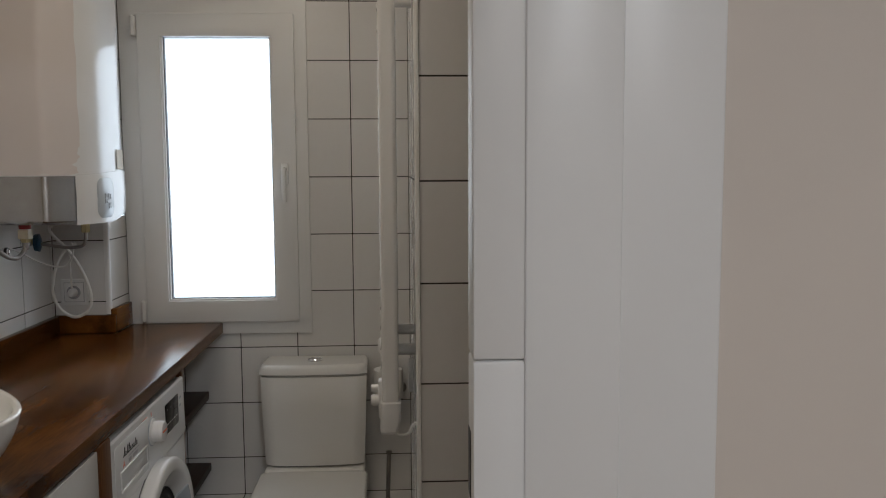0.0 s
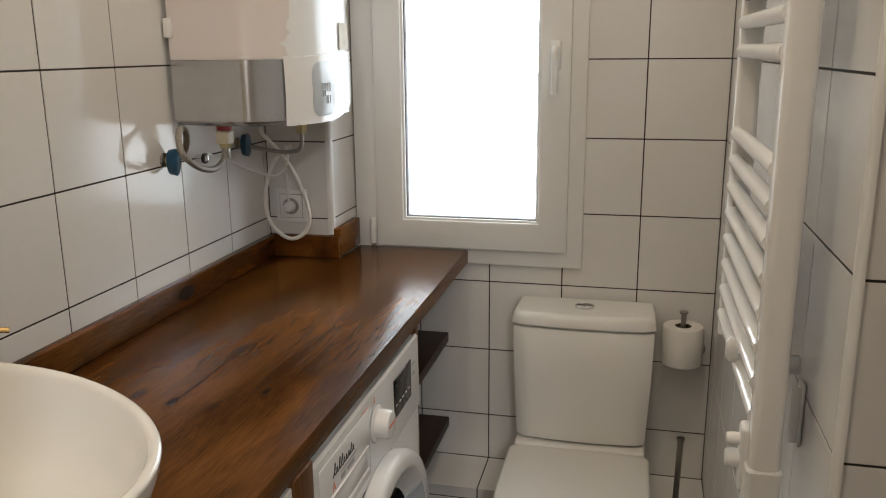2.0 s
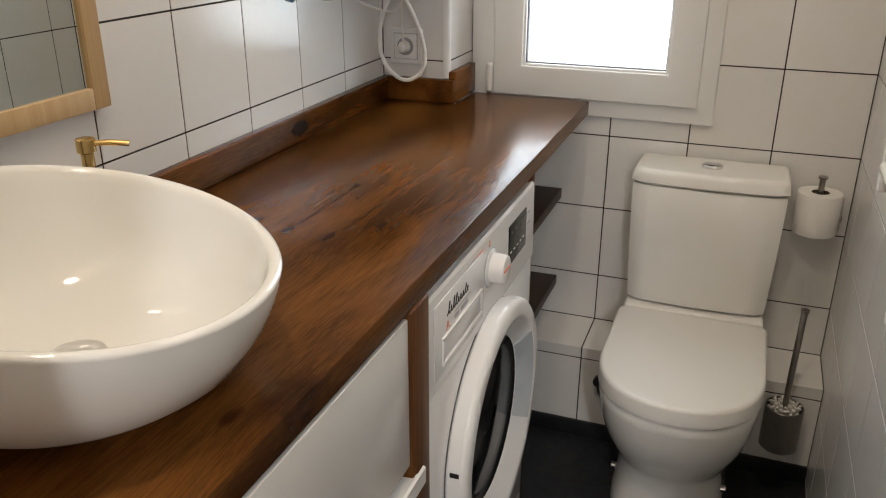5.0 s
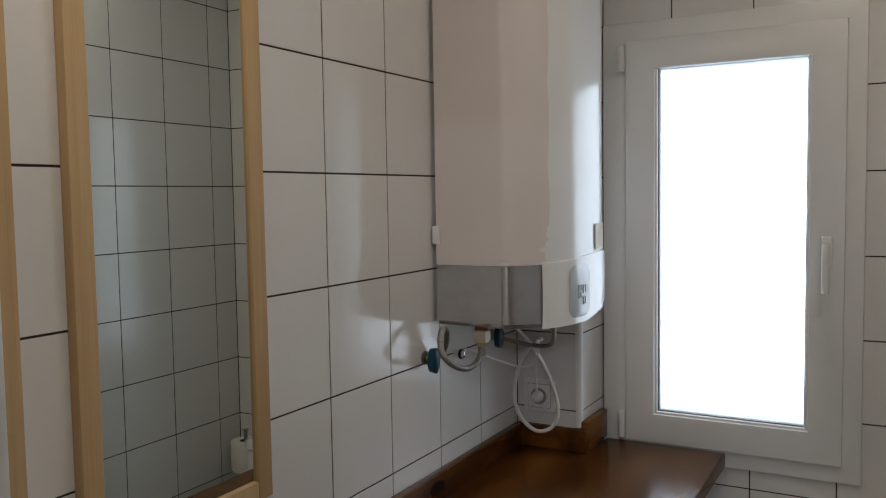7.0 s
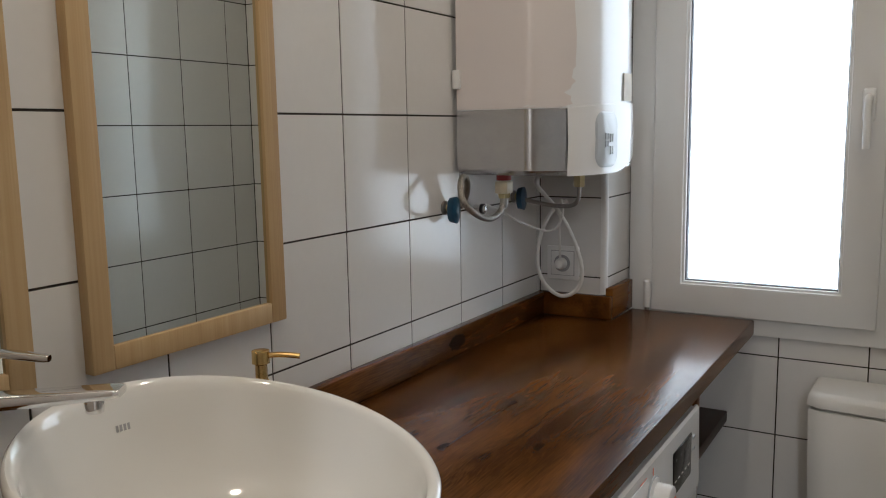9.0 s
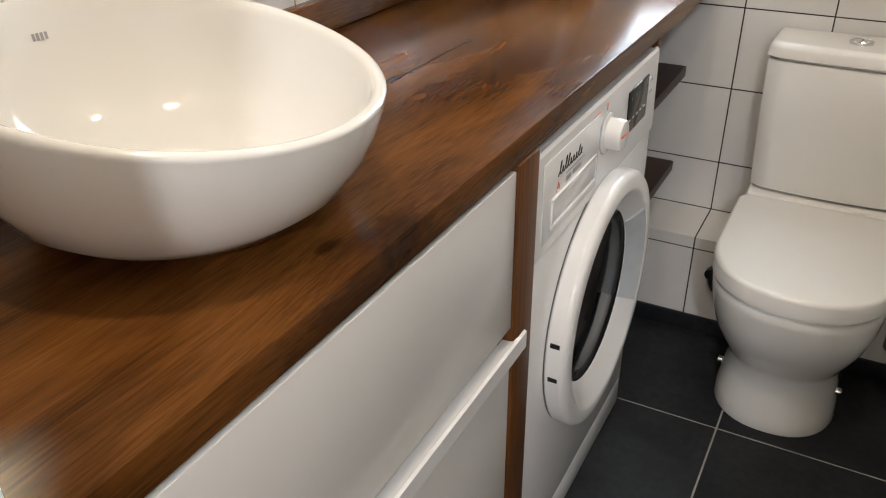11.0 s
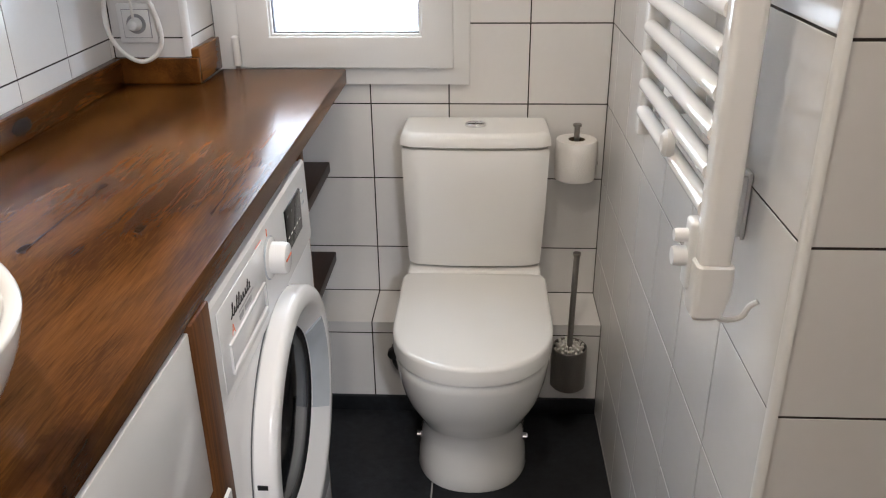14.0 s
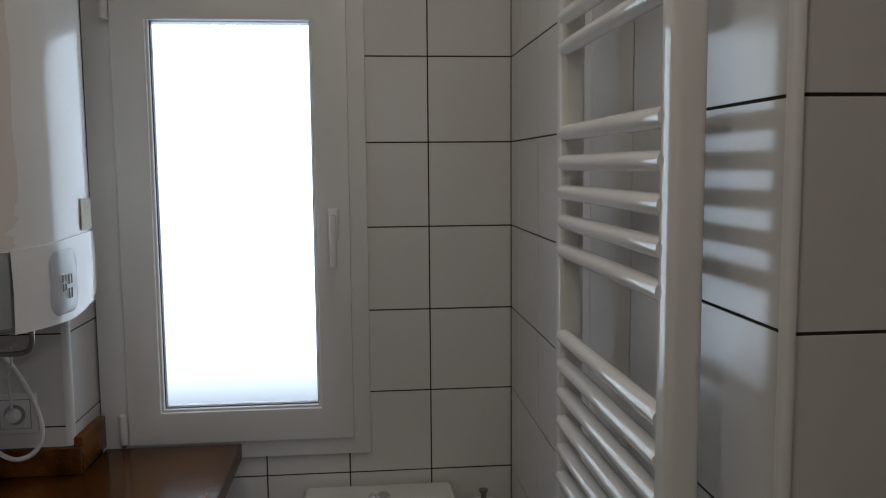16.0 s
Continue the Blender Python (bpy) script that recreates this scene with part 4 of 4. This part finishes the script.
for k in range(17):
    a = radians(-30 + 64 * k / 16)
    loops.append([(WX + 0.003 + hx, DY + r * math.cos(a), DZ + r * math.sin(a)) for r, hx in ((0.160, 0.013), (0.172, 0.024), (0.197, 0.0395), (0.203, 0.0385), (0.186, 0.025), (0.166, 0.011))])
part("door_handle", loft(loops), M_BLUEGREY, pdoor, "pale blue-grey grip recess", 40)
for a in (170, 186):
    c = (DY + 0.2325 * math.cos(radians(a)), DZ + 0.2325 * math.sin(radians(a)))
    part("hinge_slot", box(WX + 0.014, WX + 0.030, c[0] - 0.0052, c[0] - 0.0030, c[1] - 0.004, c[1] + 0.004), M_DARK, pdoor, "black slot", 0)
for y in (W0 + 0.05, W1 - 0.05):
    part("foot", turned([(0.02, 0.0), (0.02, 0.012)], (-0.70, y, 0), n=16), M_DARK, washer)

# ---------------------------------------------------------------- toilet
CX = -0.334
toilet = thing("toilet", (CX, 2.6, 0), "white close-coupled toilet with its lid down", "toilet")


def d_loop(z, half, front, back, r_back=0.02, n=28, power=2.3):
    """A plan outline: straight back, straight sides and a rounded front."""
    pts = []
    straight = min(front + half * 1.12, back - 0.02)
    for k in range(n + 1):
        a = math.pi * k / n
        c, s = math.cos(a), math.sin(a)
        x = half * math.copysign(abs(c) ** (2 / power), c)
        y = straight - (straight - front) * abs(s) ** (2 / power)
        pts.append((CX + x, y, z))
    for k in range(4):
        a = radians(180 - 90 * k / 3)
        pts.append((CX - half + r_back + r_back * math.cos(a), back - r_back + r_back * math.sin(a), z))
    for k in range(4):
        a = radians(90 - 90 * k / 3)
        pts.append((CX + half - r_back + r_back * math.cos(a), back - r_back + r_back * math.sin(a), z))
    return pts


pan_rows = [(0.0, 0.136, 2.487), (0.006, 0.138, 2.485), (0.04, 0.134, 2.490), (0.10, 0.126, 2.503), (0.135, 0.124, 2.505), (0.16, 0.130, 2.488), (0.20, 0.146, 2.455), (0.25, 0.163, 2.420),
            (0.30, 0.173, 2.397), (0.345, 0.178, 2.386), (0.366, 0.179, 2.384), (0.370, 0.176, 2.388)]
part("pan", loft([d_loop(z, hw, fr, 2.815) for z, hw, fr in pan_rows]), M_CERAMIC, toilet, "glazed china pan", 60)
part("seat", loft([d_loop(z, hw, fr, 2.80) for z, hw, fr in ((0.3703, 0.174, 2.390), (0.3710, 0.175, 2.389), (0.3800, 0.175, 2.389), (0.3806, 0.174, 2.390))]), M_SEAT, toilet, "", 50)
lid = part("lid", loft([d_loop(z, hw, fr, 2.822) for z, hw, fr in ((0.3810, 0.1805, 2.379), (0.3828, 0.1833, 2.376), (0.414, 0.183, 2.376), (0.4195, 0.1815, 2.378), (0.4225, 0.1775, 2.383), (0.4232, 0.173, 2.388))]), M_SEAT, toilet, "closed flat lid", 50)
part("hinge_bar", box(CX - 0.16, CX + 0.16, 2.824, 2.842, 0.392, 0.418, 0.006, 3), M_SEAT, toilet)
part("plinth_back", box(CX - 0.172, CX + 0.172, 2.822, 2.995, 0.296, 0.428, 0.01, 3), M_CERAMIC, toilet)


def cistern_loop(z, half, front):
    out = []
    n = 16
    for k in range(n + 1):
        f = -1 + 2 * k / n
        out.append((CX + half * f, front - 0.012 * (1 - f * f) + (0.012 if abs(f) > 0.99 else 0.0), z))
    out.append((CX + half, 2.99, z))
    out.append((CX - half, 2.99, z))
    return out


ct = loft([cistern_loop(z, hw, fr) for z, hw, fr in ((0.430, 0.160, 2.862), (0.436, 0.168, 2.852), (0.45, 0.170, 2.850), (0.60, 0.177, 2.847), (0.742, 0.181, 2.845), (0.747, 0.179, 2.848), (0.748, 0.170, 2.858), (0.753, 0.170, 2.858))])
part("cistern", ct, M_CERAMIC, toilet, "glazed china cistern", 50)
cl = loft([cistern_loop(z, hw, fr) for z, hw, fr in ((0.7532, 0.172, 2.856), (0.7534, 0.181, 2.845), (0.756, 0.184, 2.842), (0.776, 0.182, 2.844), (0.784, 0.178, 2.850), (0.787, 0.172, 2.858), (0.7875, 0.166, 2.864))])
clid = part("cistern_lid", cl, M_CERAMIC, toilet, "", 50)
fb = part("flush_button", turned([(0.026, 0.787), (0.026, 0.7925), (0.023, 0.7955), (0.021, 0.794), (0, 0.794)], (CX, 2.915, 0), n=32, squash=0.8), M_CHROME, clid, "chrome dual flush button")
part("split_line", box(CX - 0.0008, CX + 0.0008, 2.899, 2.931, 0.7937, 0.7944), M_DARK, fb, "", 0)
for x in (CX - 0.131, CX + 0.131):
    part("bolt_cap", turned([(0.009, -0.006), (0.009, 0.004), (0.006, 0.007), (0, 0.007)], (x, 2.60, 0.085), "x", 16), M_CHROME, toilet, "chrome fixing bolt")

angle_valve = thing("angle_valve", (-0.545, LEDGE_Y, 0.205), "small dark angle valve behind the toilet", "valve")
part("stem", turned([(0.009, 0.0), (0.009, -0.03)], (-0.545, LEDGE_Y - 0.001, 0.205), "y", 16), M_DARK, angle_valve)
part("knob", turned([(0.010, -0.028), (0.016, -0.030), (0.016, -0.044), (0.010, -0.047), (0, -0.047)], (-0.545, LEDGE_Y - 0.001, 0.205), "y", 16), M_DARK, angle_valve)
part("tail", tube([(-0.545, 2.795, 0.20), (-0.545, 2.79, 0.175), (-0.535, 2.795, 0.15)], 0.006, 10, 5), M_DARK, angle_valve)

# ---------------------------------------------------------------- paper and brush
holder = thing("paper_holder", (-0.08, BACK, 0.66), "upright stainless toilet paper holder on the tiles", "holder")
part("wall_plate", turned([(0.020, 0.0), (0.020, -0.006), (0.014, -0.008)], (-0.035, BACK - 0.001, 0.665), "y", 24), M_STEEL, holder)
part("arm", tube([(-0.035, BACK - 0.006, 0.665), (-0.035, 2.955, 0.652), (-0.05, 2.94, 0.644), (-0.08, 2.938, 0.640)], 0.006, 12, 6), M_STEEL, holder)
part("pin", turned([(0.007, 0.634), (0.007, 0.780), (0.011, 0.781), (0.011, 0.786), (0, 0.786)], (-0.08, 2.938, 0), n=20), M_STEEL, holder)
roll = thing("toilet_roll", (-0.08, 2.938, 0.642), "white toilet paper roll on the upright holder", "toilet paper")
part("paper", turned([(0.021, 0.645), (0.050, 0.645), (0.0515, 0.648), (0.0515, 0.744), (0.050, 0.747), (0.021, 0.747)], (-0.08, 2.938, 0), n=48, cap=False), M_PAPER, roll)
part("core", turned([(0.0208, 0.6455), (0.0208, 0.7465), (0.0195, 0.7465), (0.0195, 0.6455)], (-0.08, 2.938, 0), n=32, cap=False), M_CARD, roll, "brown card core")
tail = [[(-0.08 + 0.052 * math.cos(radians(a)), 2.938 + 0.052 * math.sin(radians(a)), z) for a in (60, 40, 20, 5)] + [(-0.0265, 2.925, z - 0.004)] for z in (0.648, 0.70, 0.743)]
part("loose_sheet", loft(tail, False, False), M_PAPER, roll)

brush = thing("toilet_brush", (-0.086, 2.768, 0.127), "stainless toilet brush in a cup hung on the ledge", "toilet brush")
part("cup", turned([(0.0, 0.127), (0.042, 0.127), (0.0455, 0.131), (0.0455, 0.243), (0.044, 0.245), (0.042, 0.243), (0.042, 0.16), (0, 0.16)], (-0.086, 2.768, 0), n=40, cap=False), M_STEEL, brush, "brushed steel cup")
part("bracket", box(-0.096, -0.076, 2.8125, LEDGE_Y - 0.001, 0.17, 0.23, 0.002), M_STEEL, brush)
bb = bmesh.new()
rnd = random.Random(3)
for k in range(46):
    a, r = k * 2.39996, 0.006 + 0.034 * math.sqrt((k + 0.5) / 46)
    x, y = -0.086 + r * math.cos(a), 2.768 + r * math.sin(a)
    tube([(-0.086 + 0.3 * (x + 0.086), 2.768 + 0.3 * (y - 2.768), 0.20), (x, y, 0.252 + rnd.uniform(-0.006, 0.008) - r * 0.2)], 0.0036, 6, bm=bb)
part("bristles", bb, M_BRISTLE, brush, "white bristles")
part("handle", tube([(-0.086, 2.768, 0.20), (-0.083, 2.782, 0.33), (-0.078, 2.80, 0.49)], 0.0075, 16, 4), M_STEEL, brush, "brushed steel handle")
part("handle_end", turned([(0.009, 0.488), (0.010, 0.490), (0.010, 0.496), (0, 0.498)], (-0.078, 2.80, 0), n=20), M_STEEL, brush)

# ---------------------------------------------------------------- towel radiator
radiator = thing("towel_radiator", (-0.06, 2.0, 0.95), "white ladder towel radiator on wall brackets with thermostat", "radiator")
RX, RN, RF = -0.056, 1.785, 2.21


def d_post(y, z0, z1):
    pts = [(RX + u, y + v) for u, v in rounded_outline(-0.018, 0.017, -0.019, 0.019, 0.0095, 9)]
    return loft([[(x, v, z) for x, v in pts] for z in (z0, z1)])


part("post", d_post(RN, 0.963, 2.12), M_RADIATOR, radiator, "", 14)
part("post", d_post(RF, 0.985, 2.12), M_RADIATOR, radiator, "", 14)
BARS = [1.020 + 0.0428 * k for k in range(8)] + [1.447 + 0.0425 * k for k in range(5)] + [1.738 + 0.0425 * k for k in range(4)] + [1.99 + 0.0425 * k for k in range(3)]
bar_me = finish("bar", tube([(RX - 0.010, RN + 0.010, 0), (RX - 0.010, RF - 0.010, 0)], 0.0115, 20, smooth=False), M_RADIATOR)
for z in BARS:
    ob = new("bar", bar_me)
    ob.parent = radiator
    ob.matrix_parent_inverse = Matrix.Translation(radiator.location).inverted()
    ob.location = (0, 0, z)
for y in (RN + 0.135, RF - 0.055):
    for z in (1.042, 1.86):
        part("wall_bracket", turned([(0.013, 0.001), (0.013, -0.034), (0.011, -0.060)], (RIGHT, y, z), "x", 20), M_RADIATOR, radiator)
clipb = part("bracket_clip", turned([(0.014, 0.0), (0.014, -0.010), (0.009, -0.015), (0, -0.015)], (RX - 0.016, RN + 0.180, 1.042), "x", 24, squash=1.3), M_PVC, radiator, "white plastic clip")
# heating head under the near post
head = thing("radiator_thermostat", (RX, RN, 0.893), "white electric heating element head with two knobs", "thermostat")
hl = []
for z, hx, hy, dx in ((0.9625, 0.019, 0.0195, 0), (0.960, 0.021, 0.0215, 0), (0.925, 0.0215, 0.022, 0), (0.899, 0.018, 0.021, -0.004), (0.893, 0.012, 0.016, -0.006)):
    hl.append([(RX + dx + hx * u, RN + hy * v, z) for u, v in rounded_outline(-1, 1, -1, 1, 0.35, 4)])
part("housing", loft(hl), M_PVC, head)
part("control_face", box(RX - 0.026, RX - 0.008, RN + 0.006, RN + 0.036, 0.918, 1.004, 0.006, 3), M_PVC, head)
for z, r in ((0.984, 0.008), (0.958, 0.012)):
    part("knob", turned([(r, 0.0), (r, -0.012), (r * 0.85, -0.016), (0, -0.016)], (RX - 0.0255, RN + 0.020, z), "x", 24), M_PVC, head)
part("flex", tube([(RX + 0.010, RN, 0.898), (RX + 0.018, RN - 0.004, 0.888), (RX + 0.038, RN - 0.006, 0.892), (RX + 0.046, RN - 0.008, 0.908), (RIGHT - 0.002, RN - 0.010, 0.915)], 0.0035, 8, 8), M_CABLE, head)
jbox = thing("wall_bracket_plate", (RIGHT, 1.87, 0.98), "small white steel fixing strip on the tiles behind the radiator", "bracket")
part("plate", box(-0.006, -0.001, 1.855, 1.880, 0.955, 1.040, 0.002), M_PVC, jbox)
part("folded_edge", box(-0.018, -0.0065, 1.855, 1.858, 0.960, 1.036, 0.001), M_PVC, jbox)
part("screw", turned([(0.003, 0.0), (0.003, -0.003)], (-0.006, 1.868, 1.022), "x", 12), M_STEEL, jbox)

# ---------------------------------------------------------------- corner trims
trim_pts = [(0.003, STUB + 0.009), (-0.003, STUB + 0.009), (-0.003, STUB + 0.004), (-0.0015, STUB + 0.0), (0.001, STUB - 0.002), (0.004, STUB - 0.003), (0.0062, STUB - 0.003), (0.0062, STUB + 0.003)]
single("trim", loft([[(x, y, z) for x, y in trim_pts] for z in (0.0, CEIL - 0.001)]), M_PVC, "white quarter-round corner trim on the tiled edge", "trim", kind="structure", smooth=60)
tp = [(PIL_X - 0.012, PIL_Y), (PIL_X - 0.012, PIL_Y - 0.003), (PIL_X - 0.003, PIL_Y - 0.003), (PIL_X + 0.003, PIL_Y + 0.003), (PIL_X + 0.003, PIL_Y + 0.012), (PIL_X, PIL_Y + 0.012)]
single("trim", loft([[(x, y, z) for x, y in tp] for z in (0.98, CEIL - 0.001)]), M_PVC, "white corner trim on the tiled pipe casing", "trim", kind="structure", smooth=60)
single("baseboard", box(-0.79, RIGHT - 0.001, LEDGE_Y - 0.009, LEDGE_Y + 0.001, 0.0, 0.047, 0.0015), M_FLOOR, "dark tile skirting at the foot of the ledge", "skirting", kind="structure")

# ---------------------------------------------------------------- lamps
for (x, y), watts in zip(((-0.62, 1.25), (-0.22, 2.12)), SPOT_POWER):
    sp = thing("ceiling_spot", (x, y, CEIL), "small round recessed ceiling spot", "ceiling light", "ceiling spots")
    part("rim", turned([(0.062, 0.0), (0.073, -0.001), (0.073, -0.006), (0.065, -0.008), (0.062, -0.004)], (x, y, CEIL - 0.001), n=28, cap=False), M_CHROME, sp)
    lamp("spot_light", (x, y, CEIL - 0.012), watts, 0.12, (1.0, 0.86, 0.68))
# unseen lamp added as fill for the hall, whose real source is unknown
hall_fill = thing("hall_ceiling_light", (0.5, -1.0, CEIL), "unseen round lamp added to fill the hall with light", "ceiling light")
part("base", turned([(0.12, -0.001), (0.12, -0.03), (0.10, -0.035)], (0.5, -1.0, CEIL), n=32), M_PVC, hall_fill)
lamp("hall_light", (0.5, -1.0, CEIL - 0.05), HALL_POWER, 0.22, (0.96, 0.98, 1.0))

# ---------------------------------------------------------------- tiles, each its own piece
MESHES = {}


def tile_mesh(w, h, d, mat, bev, name):
    key = (round(w, 4), round(h, 4), d, mat.name)
    if key not in MESHES:
        b = min(bev, w * 0.3, h * 0.3)
        bm = bmesh.new()
        loops = ([(0, 0, 0), (w, 0, 0), (w, h, 0), (0, h, 0)], [(0, 0, d - b), (w, 0, d - b), (w, h, d - b), (0, h, d - b)], [(b, b, d), (w - b, b, d), (w - b, h - b, d), (b, h - b, d)])
        loft(loops, True, True, bm)
        MESHES[key] = finish(name, bm, mat, 0)
    return MESHES[key]


def spread(lines, lo, hi):
    """Runs between the joints that fall inside lo..hi."""
    cuts = [lo] + [v for v in sorted(lines) if lo + 0.004 < v < hi - 0.004] + [hi]
    return list(zip(cuts, cuts[1:]))


def notch_tile(parent, turn, name, mat, j, cell, cu, cv, right, below, proud):
    """One tile with a corner cut out where it meets the window frame."""
    a, b, c, d = cell[0] + j, cell[1] - j, cell[2] + j, cell[3] - j
    if below and right:
        pts = [(a, c), (b, c), (b, d), (cu, d), (cu, cv), (a, cv)]
    elif below:
        pts = [(a, c), (b, c), (b, cv), (cu, cv), (cu, d), (a, d)]
    elif right:
        pts = [(cu, c), (b, c), (b, d), (a, d), (a, cv), (cu, cv)]
    else:
        pts = [(a, c), (cu, c), (cu, cv), (b, cv), (b, d), (a, d)]
    ob = new(name, finish(name, loft([[(u, v, z) for u, v in pts] for z in (0.0, 0.004)]), mat, 0))
    ob.parent = parent
    ob.matrix_world = turn @ Matrix.Translation((0, 0, proud))


def lay(parent, turn, us, vs, u0, u1, v0, v1, hole=None, mat=None, joint=0.0033, name="tile", proud=0.0, lip=0.0004):
    """Lays tiles in a plane. turn: the pose that takes (u, v, out) to the world."""
    rnd = random.Random(len(parent.name) * 31 + round(v0 * 100))
    for a, b in spread(us, u0, u1):
        for c, d in spread(vs, v0, v1):
            pieces = [(a, b, c, d)]
            if hole:
                p, q, r, s = hole
                corner_u = q if a < q < b - 0.008 else p if a + 0.008 < p < b else None
                corner_v = r if c + 0.008 < r < d else s if c < s < d - 0.008 else None
                if a < q and b > p and c < s and d > r and corner_u is not None and corner_v is not None:
                    notch_tile(parent, turn, name, mat or M_TILE, joint / 2, (a, b, c, d), corner_u, corner_v, corner_u == q, corner_v == r, proud)
                    continue
                if a < q and b > p and c < s and d > r:
                    pieces = [x for x in ((a, b, c, min(d, r)), (a, b, max(c, s), d), (a, min(b, p), max(c, r), min(d, s)), (max(a, q), b, max(c, r), min(d, s))) if x[1] - x[0] > 0.008 and x[3] - x[2] > 0.008]
            for e, f, g, k in pieces:
                j = joint / 2
                w, hh = f - e - 2 * j, k - g - 2 * j
                ob = new(name, tile_mesh(w, hh, 0.004, mat or M_TILE, lip, name))
                ob.parent = parent
                ob.matrix_world = turn @ Matrix.Translation((e + j, g + j, proud + rnd.uniform(-0.0002, 0.0002)))
    return None


def plane(origin, u, v):
    u, v = Vector(u), Vector(v)
    w = u.cross(v)
    m = Matrix((u, v, w)).transposed().to_4x4()
    m.translation = Vector(origin)
    return m


Y_LEFT = [1.994 + 0.1995 * k for k in range(-6, 6)]
X_BACK = [-0.2015 * k for k in range(1, 7)]
Y_RIGHT = [2.901 - 0.2005 * k for k in range(0, 8)]
# each plane's third axis points into the room; tiles start 4 mm behind the face
# west wall: u = -y so that u x v points to +x
lay(wall_west, plane((LEFT - 0.004, 0, 0), (0, 1, 0), (0, 0, 1)), Y_LEFT, ROWS_Z, DOOR_IN, PIL_Y, 0.872, CEIL)
lay(wall_pilaster, plane((0, PIL_Y + 0.004, 0), (1, 0, 0), (0, 0, 1)), [], ROWS_Z, LEFT, PIL_X - 0.010, 0.90, CEIL)
lay(wall_pilaster, plane((PIL_X - 0.004, 0, 0), (0, 1, 0), (0, 0, 1)), [], ROWS_Z, PIL_Y + 0.010, BACK, 0.90, CEIL)
lay(wall_north, plane((0, BACK + 0.004, 0), (1, 0, 0), (0, 0, 1)), X_BACK, ROWS_Z, PIL_X, RIGHT, LEDGE_Z, CEIL, hole=(WIN[0] + 0.012, WIN[1] - 0.012, WIN[2] + 0.012, WIN[3] - 0.012))
lay(wall_east, plane((RIGHT + 0.004, 0, 0), (0, -1, 0), (0, 0, 1)), [-v for v in Y_RIGHT], ROWS_Z, -BACK, -(STUB + 0.008), 0.0, CEIL)
lay(wall_stub, plane((0, STUB + 0.004, 0), (1, 0, 0), (0, 0, 1)), [0.213 + 0.2015 * k for k in range(4)], ROWS_Z, RIGHT + 0.005, FAR_R, 0.0, CEIL)
lay(wall_ledge, plane((0, LEDGE_Y + 0.004, 0), (1, 0, 0), (0, 0, 1)), X_BACK, [0.043, 0.244], -1.0, RIGHT, 0.0, LEDGE_Z)
lay(wall_ledge, plane((0, 0, LEDGE_Z - 0.004), (1, 0, 0), (0, 1, 0)), X_BACK, [], -1.0, RIGHT, LEDGE_Y - 0.003, BACK)
lay(floor, plane((0, 0, -0.004), (1, 0, 0), (0, 1, 0)), [-0.43 + 0.44 * k for k in range(-2, 4)], [2.45 - 0.40 * k for k in range(0, 5)], LEFT, FAR_R, 0.98, LEDGE_Y, mat=M_FLOOR, joint=0.004, name="floor_tile", lip=0.0008)
